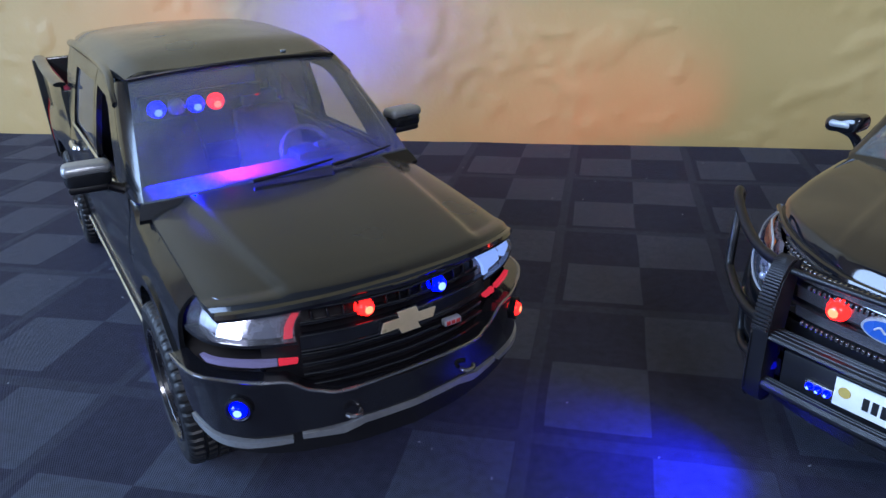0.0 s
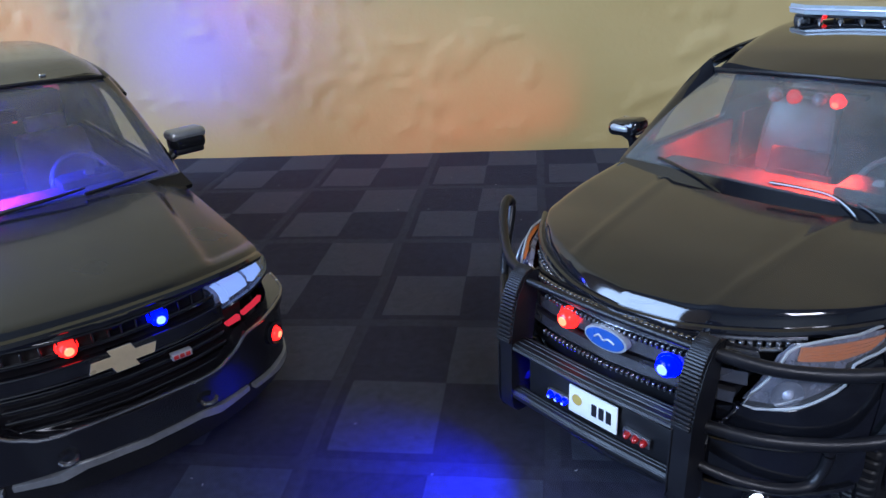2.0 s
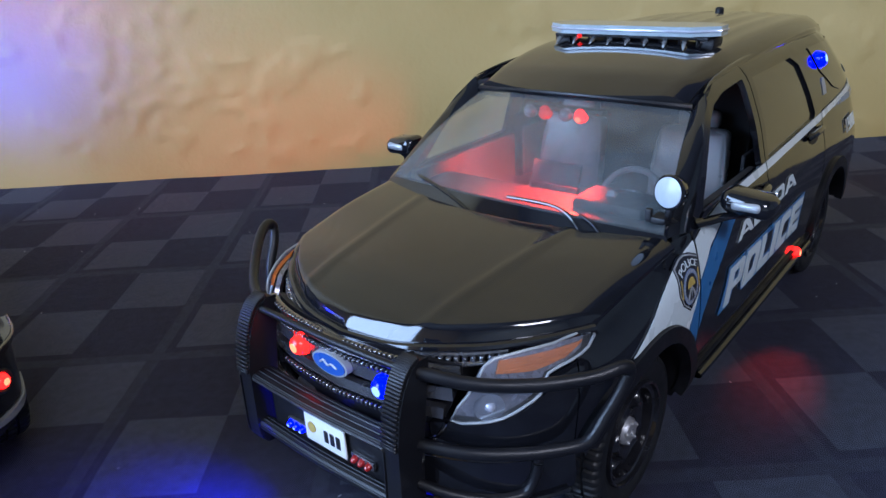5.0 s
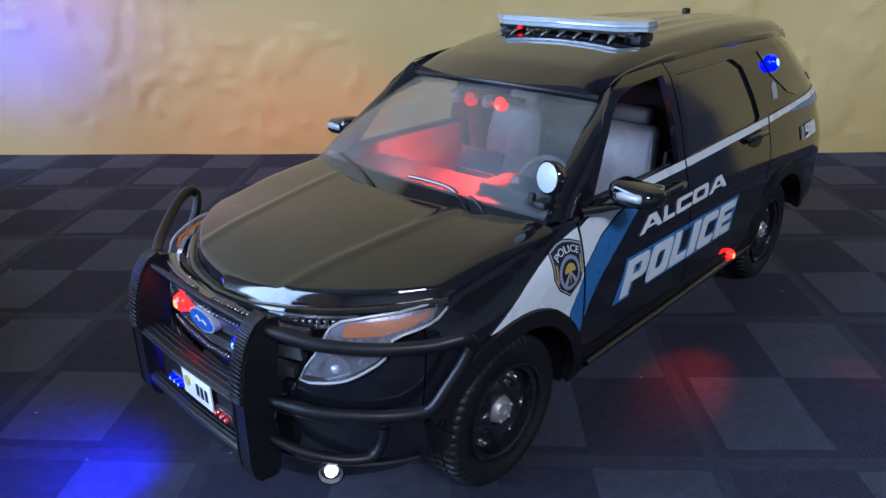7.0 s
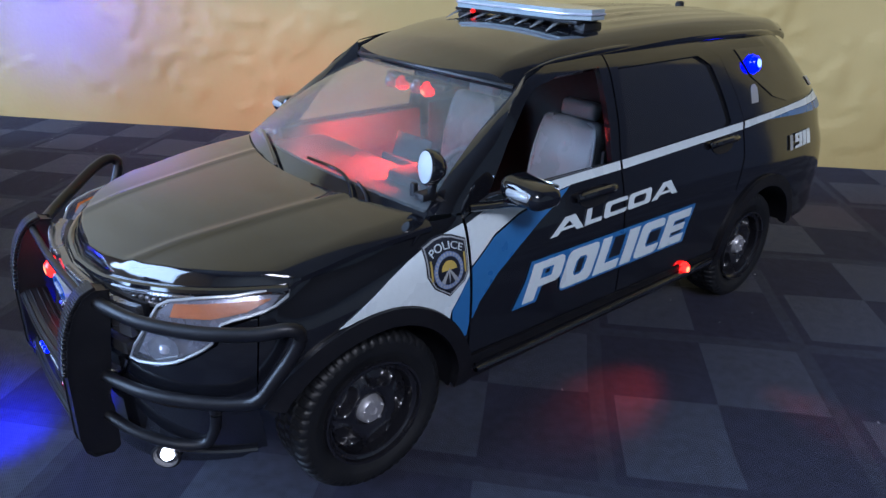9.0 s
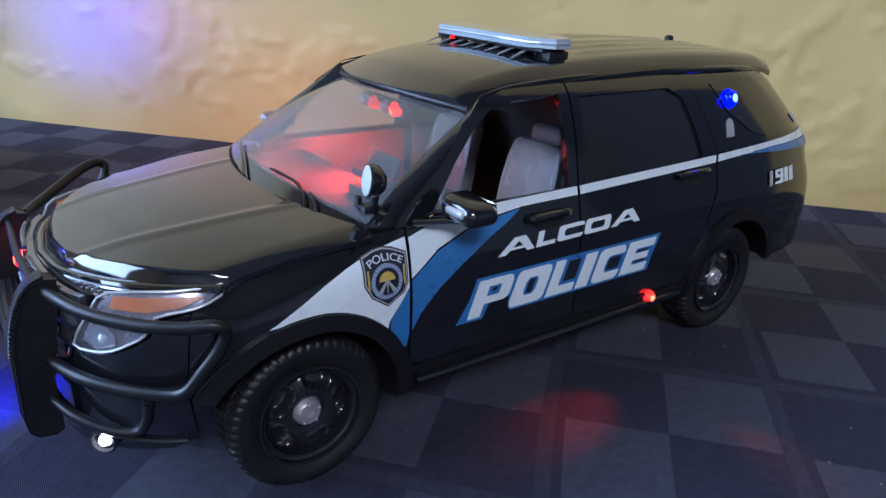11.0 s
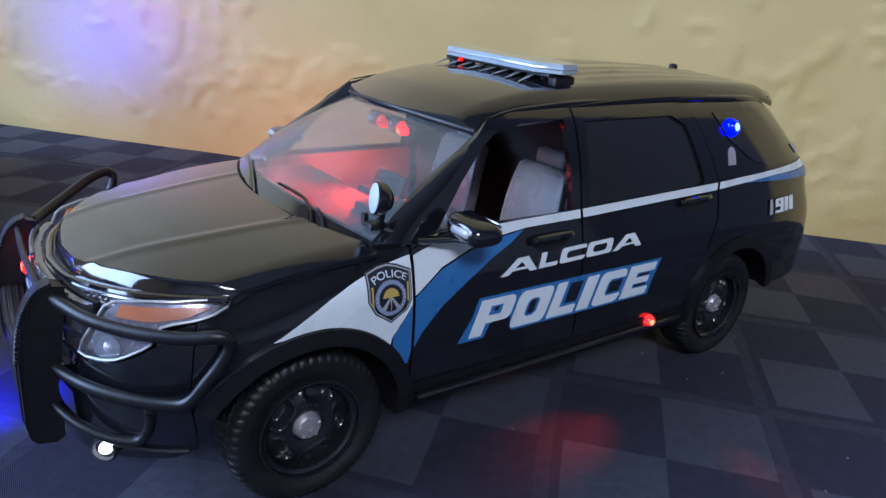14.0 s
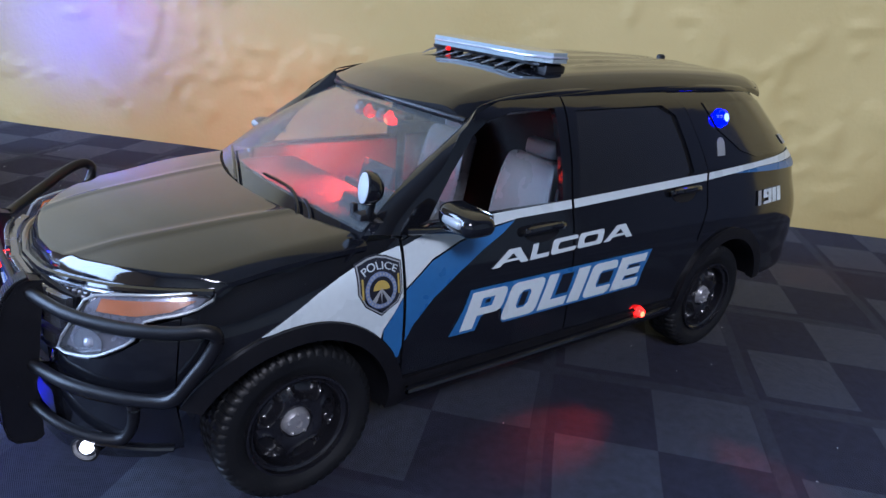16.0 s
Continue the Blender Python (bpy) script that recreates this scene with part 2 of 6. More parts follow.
def cloth_weave():
    """A black damask: two-by-two checks of dull and satin weave between narrow bands."""
    m, n, l, b = nodes_of("black_damask")
    geo, sep = n.new("ShaderNodeNewGeometry"), n.new("ShaderNodeSeparateXYZ")
    warp = n.new("ShaderNodeTexNoise")
    warp.inputs["Scale"].default_value = 12
    l.new(geo.outputs["Position"], warp.inputs["Vector"])
    shift = n.new("ShaderNodeVectorMath")
    shift.operation = "MULTIPLY_ADD"
    shift.inputs[1].default_value = (0.004, 0.004, 0)
    l.new(warp.outputs[1], shift.inputs[0])
    l.new(geo.outputs["Position"], shift.inputs[2])
    l.new(shift.outputs[0], sep.inputs[0])

    def op(kind, a, c=None, d=None):
        x = n.new("ShaderNodeMath")
        x.operation = kind
        for i, v in enumerate((a, c, d)):
            if v is None:
                continue
            if isinstance(v, (int, float)):
                x.inputs[i].default_value = v
            else:
                l.new(v, x.inputs[i])
        return x.outputs[0]

    fracs, bands, margins = [], [], []
    for axis, start, period in ((0, 0.25 * K + 0.002, 1.19 * K), (1, 2.40 * K + 0.002, 1.37 * K)):
        t = op("FRACT", op("DIVIDE", op("SUBTRACT", sep.outputs[axis], start), period))
        fracs.append(op("GREATER_THAN", t, 0.55))
        bands.append(op("LESS_THAN", op("ABSOLUTE", op("SUBTRACT", t, 0.035)), 0.032))
        margins.append(op("LESS_THAN", op("ABSOLUTE", op("SUBTRACT", t, 0.035)), 0.075))
    check = op("ABSOLUTE", op("SUBTRACT", fracs[0], fracs[1]))
    band = op("MAXIMUM", bands[0], bands[1])
    plain = op("SUBTRACT", 1.0, op("MAXIMUM", margins[0], margins[1]))
    satin = op("MAXIMUM", op("MULTIPLY", op("SUBTRACT", 1.0, check), plain), op("MULTIPLY", band, 0.45))
    threads = []
    for axis in (0, 1):
        threads.append(op("SINE", op("MULTIPLY", sep.outputs[axis], 15000.0)))
    weave = op("MULTIPLY", threads[0], threads[1])
    grain = n.new("ShaderNodeTexNoise")
    grain.inputs["Scale"].default_value, grain.inputs["Detail"].default_value = 500, 6
    l.new(geo.outputs["Position"], grain.inputs["Vector"])
    mix = n.new("ShaderNodeMix")
    mix.data_type = "RGBA"
    mix.inputs[6].default_value, mix.inputs[7].default_value = (0.0200, 0.0218, 0.0420, 1), (0.0370, 0.0440, 0.0690, 1)
    l.new(satin, mix.inputs[0])
    tone = n.new("ShaderNodeVectorMath")
    tone.operation = "SCALE"
    l.new(mix.outputs[2], tone.inputs[0])
    l.new(op("ADD", op("MULTIPLY", grain.outputs[0], 1.1), op("MULTIPLY_ADD", weave, 0.06, 0.45)), tone.inputs["Scale"])
    lift = n.new("ShaderNodeVectorMath")
    lift.operation = "SCALE"
    l.new(tone.outputs[0], lift.inputs[0])
    l.new(op("MULTIPLY_ADD", band, -0.08, 1.0), lift.inputs["Scale"])
    l.new(lift.outputs[0], b.inputs["Base Color"])
    l.new(op("SUBTRACT", 0.78, op("MULTIPLY", satin, 0.2)), b.inputs["Roughness"])
    bump = n.new("ShaderNodeBump")
    bump.inputs["Distance"].default_value, bump.inputs["Strength"].default_value = 0.0001, 0.8
    l.new(op("ADD", weave, grain.outputs[0]), bump.inputs["Height"])
    l.new(bump.outputs[0], b.inputs["Normal"])
    b.inputs["Specular IOR Level"].default_value = 0.22
    return m


WALL, CLOTH = wall_paint(), cloth_weave()
CEILING = surface("ceiling_paint", (0.125, 0.122, 0.112), 0.8, 0, 0.05, 8, 0.0006, 120)
FLOOR = surface("floor_boards", (0.22, 0.14, 0.08), 0.45, 0, 0.3, 12, 0.0003, 90)
WOOD = surface("table_wood", (0.16, 0.09, 0.045), 0.4, 0, 0.3, 30, 0.0001, 200)
WINDOWWHITE = surface("window_frame_paint", (0.75, 0.75, 0.72), 0.45, 0, 0.05, 40)
# dark blue for the added wall piece that dims reflections in the car paint
DARKWALL = surface("reflection_dimmer_blue", (0.035, 0.045, 0.075), 0.7, 0, 0.15, 10, 0.0004, 150)
SLATEWALL = surface("slate_wall_paint", (0.17, 0.20, 0.215), 0.7, 0, 0.12, 10, 0.0004, 150)
GREYWALL = surface("pale_grey_green_wall_paint", (0.42, 0.47, 0.47), 0.7, 0, 0.1, 10, 0.0004, 150)
DAY = glow("daylight_sky", (0.72, 0.87, 1.0), 1.5)
SHADE = glow("lit_lamp_shade", (1.0, 0.83, 0.56), 3.0)


# ---------------------------------------------------------------- mesh helpers
def mesh_of(bm, name, material, scale, smooth=True, sharp=38):
    if scale != 1:
        bmesh.ops.scale(bm, vec=(scale,) * 3, verts=bm.verts)
    bmesh.ops.recalc_face_normals(bm, faces=bm.faces)
    me = bpy.data.meshes.new(name)
    bm.to_mesh(me)
    bm.free()
    me.materials.append(material)
    if smooth:
        me.shade_smooth()
        me.set_sharp_from_angle(angle=radians(sharp))
    return me


def part(name, bm, material, parent, label="", m=None, smooth=True, sharp=38):
    """One mesh under a thing or under a part; the bmesh is in full-size metres."""
    ob = new(name, mesh_of(bm, name, material, K, smooth, sharp))
    ob.parent = parent
    if m is not None:
        ob.matrix_local = m
    if label:
        ob["label"] = label
    return ob


def solid(name, bm, material, label, category, kind="", group="", scale=1.0, smooth=False):
    return tagged(new(name, mesh_of(bm, name, material, scale, smooth)), label, category, group, kind)


def box(x0, x1, y0, y1, z0, z1, bevel=0.0, segments=2, bm=None):
    part_bm = bmesh.new()
    bmesh.ops.create_cube(part_bm, size=1)
    bmesh.ops.transform(part_bm, matrix=Matrix.LocRotScale(((x0 + x1) / 2, (y0 + y1) / 2, (z0 + z1) / 2), None,
                                                           (x1 - x0, y1 - y0, z1 - z0)), verts=part_bm.verts)
    if bevel:
        bmesh.ops.bevel(part_bm, geom=list(part_bm.edges), offset=bevel, segments=segments, affect="EDGES", profile=0.5)
    if bm is None:
        return part_bm
    return merge(bm, part_bm)


def merge(bm, other):
    tmp = bpy.data.meshes.new("tmp")
    other.to_mesh(tmp)
    other.free()
    bm.from_mesh(tmp)
    bpy.data.meshes.remove(tmp)
    return bm


def moved(bm, m):
    bmesh.ops.transform(bm, matrix=m, verts=bm.verts)
    return bm


def lathe(profile, segments=40, axis="y", centre=(0, 0, 0)):
    """Turn a profile of (radius, along) round an axis."""
    bm = bmesh.new()
    rings = []
    for r, a in profile:
        ring = []
        for i in range(segments):
            t = 2 * math.pi * i / segments
            c, s = r * math.cos(t), r * math.sin(t)
            co = {"y": (c, a, s), "z": (c, s, a), "x": (a, c, s)}[axis]
            ring.append(bm.verts.new(Vector(co) + Vector(centre)))
        rings.append(ring)
    for a, b in zip(rings, rings[1:]):
        for i in range(segments):
            j = (i + 1) % segments
            bm.faces.new((a[i], a[j], b[j], b[i]))
    for ring in (rings[0], rings[-1]):
        bm.faces.new(ring)
    bmesh.ops.remove_doubles(bm, verts=bm.verts, dist=1e-5)
    return bm


def smooth_line(points, n=6, closed=False):
    """Catmull-Rom through the points."""
    p = [Vector(q) for q in points]
    out = []
    count = len(p) if closed else len(p) - 1
    for i in range(count):
        if closed:
            a, b, c, d = p[i - 1], p[i], p[(i + 1) % len(p)], p[(i + 2) % len(p)]
        else:
            a, b, c, d = p[max(i - 1, 0)], p[i], p[i + 1], p[min(i + 2, len(p) - 1)]
        for k in range(n):
            t = k / n
            out.append(0.5 * (2 * b + (c - a) * t + (2 * a - 5 * b + 4 * c - d) * t * t + (3 * b - a - 3 * c + d) * t ** 3))
    if not closed:
        out.append(p[-1])
    return out


def tube(points, radius, segments=12, n=6, closed=False, flat=1.0, smooth=True):
    """A round bar along a smoothed line; radius may be one number or one for each point."""
    line = smooth_line(points, n, closed) if smooth else [Vector(q) for q in points]
    bm, rings = bmesh.new(), []
    up = Vector((0, 0, 1))
    for i, p in enumerate(line):
        a = line[i - 1] if (i or closed) else line[i]
        b = line[(i + 1) % len(line)] if (i + 1 < len(line) or closed) else line[i]
        way = (b - a).normalized()
        side = way.cross(up)
        side = side.normalized() if side.length > 1e-3 else Vector((0, 1, 0))
        top = side.cross(way).normalized()
        r = radius
        if isinstance(radius, (list, tuple)):
            f = i / max(1, len(line) - 1) * (len(radius) - 1)
            k = min(int(f), len(radius) - 2)
            r = radius[k] + (radius[k + 1] - radius[k]) * (f - k)
        rings.append([bm.verts.new(p + r * (math.cos(t) * side + flat * math.sin(t) * top))
                      for t in (2 * math.pi * k / segments for k in range(segments))])
    pairs = list(zip(rings, rings[1:])) + ([(rings[-1], rings[0])] if closed else [])
    for a, b in pairs:
        for i in range(segments):
            j = (i + 1) % segments
            bm.faces.new((a[i], a[j], b[j], b[i]))
    if not closed:
        bm.faces.new(rings[0])
        bm.faces.new(rings[-1])
    return bm


def curve_of(xs, ys):
    """A monotone cubic through the points."""
    xs, ys = np.array(xs, float), np.array(ys, float)
    h, d = np.diff(xs), np.diff(ys) / np.diff(xs)
    m = np.zeros(len(xs))
    m[0], m[-1] = d[0], d[-1]
    for i in range(1, len(xs) - 1):
        if d[i - 1] * d[i] > 0:
            w1, w2 = 2 * h[i] + h[i - 1], h[i] + 2 * h[i - 1]
            m[i] = (w1 + w2) / (w1 / d[i - 1] + w2 / d[i])

    def f(x):
        x = min(max(x, xs[0]), xs[-1])
        i = int(min(max(np.searchsorted(xs, x) - 1, 0), len(xs) - 2))
        t = (x - xs[i]) / h[i]
        return float(ys[i] * (1 + 2 * t) * (1 - t) ** 2 + h[i] * m[i] * t * (1 - t) ** 2 + ys[i + 1] * t * t * (3 - 2 * t)
                     + h[i] * m[i + 1] * t * t * (t - 1))
    return f


def flat_fill(poly, cell, cell_v=None):
    """A plane polygon cut into a fine net that keeps its outline."""
    bm = bmesh.new()
    face = bm.faces.new([bm.verts.new((a, b, 0)) for a, b in poly])
    face.normal_update()
    bmesh.ops.triangulate(bm, faces=[face], ngon_method="EAR_CLIP")
    return cut_net(bm, cell, cell_v)


def cut_net(bm, cell, cell_v=None):
    for axis, step in ((0, cell), (1, cell_v or cell)):
        lo, hi = min(v.co[axis] for v in bm.verts), max(v.co[axis] for v in bm.verts)
        for k in range(math.ceil(lo / step), math.floor(hi / step) + 1):
            co, no = [0, 0, 0], [0, 0, 0]
            co[axis], no[axis] = k * step, 1
            bmesh.ops.bisect_plane(bm, geom=bm.verts[:] + bm.edges[:] + bm.faces[:], dist=1e-5, plane_co=co, plane_no=no)
    return bm


def wrap(bm, surf, out=0.0, thick=0.02, mirror=False):
    """Lay a plane net (u, v) on a surface surf(u, v, out), with a thickness."""
    res = bmesh.new()
    s = Vector((1, -1, 1)) if mirror else Vector((1, 1, 1))
    front, back = {}, {}
    for v in bm.verts:
        front[v] = res.verts.new(Vector(surf(v.co.x, v.co.y, out)) * s)
        back[v] = res.verts.new(Vector(surf(v.co.x, v.co.y, out - thick)) * s)
    for f in bm.faces:
        res.faces.new([front[v] for v in f.verts])
        res.faces.new([back[v] for v in reversed(f.verts)])
    for e in bm.edges:
        if e.is_boundary:
            a, b = e.verts
            res.faces.new((front[a], front[b], back[b], back[a]))
    bm.free()
    return res


def patch(poly, surf, out=0.0, thick=0.02, cell=0.07, mirror=False, cell_v=0.03):
    return wrap(flat_fill(poly, cell, cell_v), surf, out, thick, mirror)


def sheet(fn, na, nb, thick):
    """A curved sheet from fn(a, b), a and b from 0 to 1, with a thickness downwards."""
    bm = bmesh.new()
    top = [[bm.verts.new(fn(i / na, j / nb)) for j in range(nb + 1)] for i in range(na + 1)]
    low = [[bm.verts.new(v.co - Vector((0, 0, thick))) for v in row] for row in top]
    for i in range(na):
        for j in range(nb):
            bm.faces.new((top[i][j], top[i + 1][j], top[i + 1][j + 1], top[i][j + 1]))
            bm.faces.new((low[i][j], low[i][j + 1], low[i + 1][j + 1], low[i + 1][j]))
    rim = [(i, 0) for i in range(na)] + [(na, j) for j in range(nb)] + [(i, nb) for i in range(na, 0, -1)] + [(0, j) for j in range(nb, 0, -1)]
    for (i, j), (k, m) in zip(rim, rim[1:] + rim[:1]):
        bm.faces.new((top[i][j], top[k][m], low[k][m], low[i][j]))
    return bm


def patch_across(poly, surf, middle, out=0.0, thick=0.02, cell=0.07, cell_v=None):
    """A panel that runs over the car's middle line: the half in poly, and its mirror image, joined at u = middle."""
    res = bmesh.new()
    for s in (1, -1):
        bm = flat_fill(poly, cell, cell_v)
        front, back = {}, {}
        for v in bm.verts:
            for side, o in ((front, out), (back, out - thick)):
                p = Vector(surf(v.co.x, v.co.y, o))
                p.y = 0.0 if v.co.x > middle - 1e-4 else p.y * s
                side[v] = res.verts.new(p)
        for f in bm.faces:
            res.faces.new([front[v] for v in f.verts])
            res.faces.new([back[v] for v in reversed(f.verts)])
        for e in bm.edges:
            a, b = e.verts
            if e.is_boundary and min(a.co.x, b.co.x) < middle - 1e-4:
                res.faces.new((front[a], front[b], back[b], back[a]))
        bm.free()
    bmesh.ops.remove_doubles(res, verts=res.verts, dist=1e-4)
    return res


def normal_push(base):
    """surf(u, v, out) from base(u, v): steps out along the normal, away from the middle of the car."""
    def surf(u, v, out):
        p = Vector(base(u, v))
        if not out:
            return p
        e = 0.004
        du = Vector(base(u + e, v)) - Vector(base(u - e, v))
        dv = Vector(base(u, v + e)) - Vector(base(u, v - e))
        n = du.cross(dv)
        if n.length < 1e-12:
            return p
        n.normalize()
        hint = Vector((p.x - base.mid, p.y * 3, (p.z - 0.6)))
        if n.dot(hint) < 0:
            n = -n
        return p + n * out
    return surf


def arc(cx, cz, r, a0, a1, n=14, rz=None):
    """Points on an arc from a0 to a1 degrees."""
    return [(cx + r * math.cos(radians(a0 + (a1 - a0) * i / n)), cz + (rz or r) * math.sin(radians(a0 + (a1 - a0) * i / n))) for i in range(n + 1)]


def lettering(text, size, shear=0.0, offset=0.0, stretch=1.0):
    """The net of a text in the built-in font, its left foot at (0, 0)."""
    data = bpy.data.curves.new("text", "FONT")
    data.body, data.size, data.shear, data.offset = text, size, shear, offset
    ob = bpy.data.objects.new("text", data)
    scene.collection.objects.link(ob)
    me = bpy.data.meshes.new_from_object(ob.evaluated_get(bpy.context.evaluated_depsgraph_get()))
    bm = bmesh.new()
    bm.from_mesh(me)
    bpy.data.objects.remove(ob)
    bpy.data.curves.remove(data)
    bpy.data.meshes.remove(me)
    bmesh.ops.remove_doubles(bm, verts=bm.verts, dist=1e-5)
    for v in bm.verts:
        v.co.x *= stretch
    return bm


def thing(name, label, category, m, group=""):
    ob = tagged(new(name), label, category, group)
    ob.matrix_world = m
    ob.empty_display_size = 0.01
    return ob


# ---------------------------------------------------------------- the room and the table
WALL_Y = 8.008 * K
X0, X1, Y0, Z0, Z1 = -1.2, 2.6, -3.2, -0.75, 1.68
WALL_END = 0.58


def plaster_wall():
    """The wall behind the table: knocked-down plaster, with raised flat islands and trowel edges."""
    bm = bmesh.new()
    nx, nz = 560, 130
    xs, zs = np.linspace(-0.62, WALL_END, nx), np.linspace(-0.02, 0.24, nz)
    rows = []
    for z in zs:
        row = []
        for x in xs:
            a = noise.noise((x * 40, z * 54, 3.1)) + 0.8 * noise.noise((x * 135, z * 160, 7.7))
            b = noise.noise((x * 16 + 4, z * 22, 1.3))
            island = min(max((a + 0.6 * b - 0.34) / 0.09, 0.0), 1.0)
            h = 0.00058 * island + 0.0004 * noise.noise((x * 25, z * 25, 9.0)) + 0.00012 * noise.noise((x * 240, z * 240, 5.0))
            row.append(bm.verts.new((x, WALL_Y - h, z)))
        rows.append(row)
    for a, b in zip(rows, rows[1:]):
        for i in range(nx - 1):
            bm.faces.new((a[i], a[i + 1], b[i + 1], b[i]))
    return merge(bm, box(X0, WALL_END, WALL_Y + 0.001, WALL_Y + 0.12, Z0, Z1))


solid("wall_back", plaster_wall(), WALL, "tan knockdown-plaster wall behind the table", "wall", "structure", smooth=True)
# added out of view: a dark stretch that the glossy cars mirror instead of tan
solid("wall_dark_helper", box(WALL_END, X1, WALL_Y + 0.02, WALL_Y + 0.12, Z0, Z1), DARKWALL, "unseen dark blue wall piece added to darken the cars' reflections", "wall", "structure")
solid("wall_right", box(X1, X1 + 0.1, Y0, WALL_Y, Z0, Z1), SLATEWALL, "slate grey painted side wall", "wall", "structure")
solid("wall_front", box(X0 - 0.1, X1 + 0.1, Y0 - 0.1, Y0, Z0, Z1), GREYWALL, "pale grey green painted wall across the room", "wall", "structure")
W0, W1, H0, H1 = -1.25, 0.05, 0.15, 1.35  # the window's opening
left = box(X0 - 0.1, X0, Y0, WALL_Y, Z0, H0)
box(X0 - 0.1, X0, Y0, WALL_Y, H1, Z1, bm=left)
box(X0 - 0.1, X0, Y0, W0, H0, H1, bm=left)
box(X0 - 0.1, X0, W1, WALL_Y, H0, H1, bm=left)
solid("wall_left", left, WALL, "tan painted side wall with a window opening", "wall", "structure")
solid("floor", box(X0 - 0.1, X1 + 0.1, Y0 - 0.1, WALL_Y + 0.12, Z0 - 0.05, Z0), FLOOR, "brown wooden floor", "floor", "structure")
solid("ceiling", box(X0 - 0.1, X1 + 0.1, Y0 - 0.1, WALL_Y + 0.12, Z1, Z1 + 0.05), CEILING, "grey painted ceiling", "ceiling", "structure")
win = solid("window_1", box(X0 - 0.095, X0 - 0.085, W0, W1, H0, H1), DAY, "bright window with daylight sky behind it", "window", "structure")
bars = box(X0 - 0.07, X0 - 0.03, W0, W0 + 0.05, H0, H1)
for y0, y1, z0, z1 in ((W1 - 0.05, W1, H0, H1), (W0 + 0.05, W1 - 0.05, H0, H0 + 0.05), (W0 + 0.05, W1 - 0.05, H1 - 0.05, H1), (-0.62, -0.58, H0 + 0.05, H1 - 0.05)):
    box(X0 - 0.07, X0 - 0.03, y0, y1, z0, z1, bm=bars)
frame_ob = new("window_frame", mesh_of(bars, "window_frame", WINDOWWHITE, 1, False))
frame_ob.parent = win
shade = thing("ceiling_lamp", "round lit ceiling lamp with a warm white shade", "lamp", pose(0.80, -1.8, 1.68))
for nm, prof, mt in (("base", [(0.02, 0.0), (0.36, 0.0), (0.36, -0.025), (0.02, -0.025)], WINDOWWHITE),
                     ("shade", [(0.02, -0.025), (0.35, -0.025), (0.34, -0.05), (0.26, -0.066), (0.02, -0.07)], SHADE)):
    ob = new(nm, mesh_of(lathe(prof, 48, "z"), nm, mt, 1))
    ob.parent = shade

table = thing("table", "brown wooden table under a black cloth", "table", pose(0, 0, -0.002))
for nm, bm in (("tabletop", box(-0.72, 0.72, -0.42, WALL_Y - 0.012, -0.03, 0, 0.004)),
               ("leg", box(-0.68, -0.62, -0.38, -0.32, -0.748, -0.03, 0.004)), ("leg", box(0.62, 0.68, -0.38, -0.32, -0.748, -0.03, 0.004)),
               ("leg", box(-0.68, -0.62, 0.20, 0.26, -0.748, -0.03, 0.004)), ("leg", box(0.62, 0.68, 0.20, 0.26, -0.748, -0.03, 0.004))):
    ob = new(nm, mesh_of(bm, nm, WOOD, 1, False))
    ob.parent = table


def tablecloth():
    """A cloth over the table, with a slight lie of its own and a hanging front."""
    bm, rows = bmesh.new(), []
    xs = np.linspace(-0.73, 0.73, 150)
    ys = list(np.linspace(WALL_Y - 0.007, -0.425, 90))
    for y in ys:
        row = []
        for x in xs:
            calm = 0.00045 * noise.noise((x * 14, y * 14, 2.0)) + 0.0002 * noise.noise((x * 40, y * 40, 4.0))
            row.append(bm.verts.new((x, y, -0.0006 + min(calm, 0.0006))))
        rows.append(row)
    for k in range(1, 9):
        row = []
        for x in xs:
            row.append(bm.verts.new((x, -0.43 - 0.012 * math.sin(x * 30) * k / 8, -0.0006 - 0.03 * k)))
        rows.append(row)
    for a, b in zip(rows, rows[1:]):
        for i in range(len(xs) - 1):
            bm.faces.new((a[i], a[i + 1], b[i + 1], b[i]))
    return bm


solid("tablecloth", tablecloth(), CLOTH, "black damask tablecloth with woven checks on the table", "tablecloth", smooth=True)


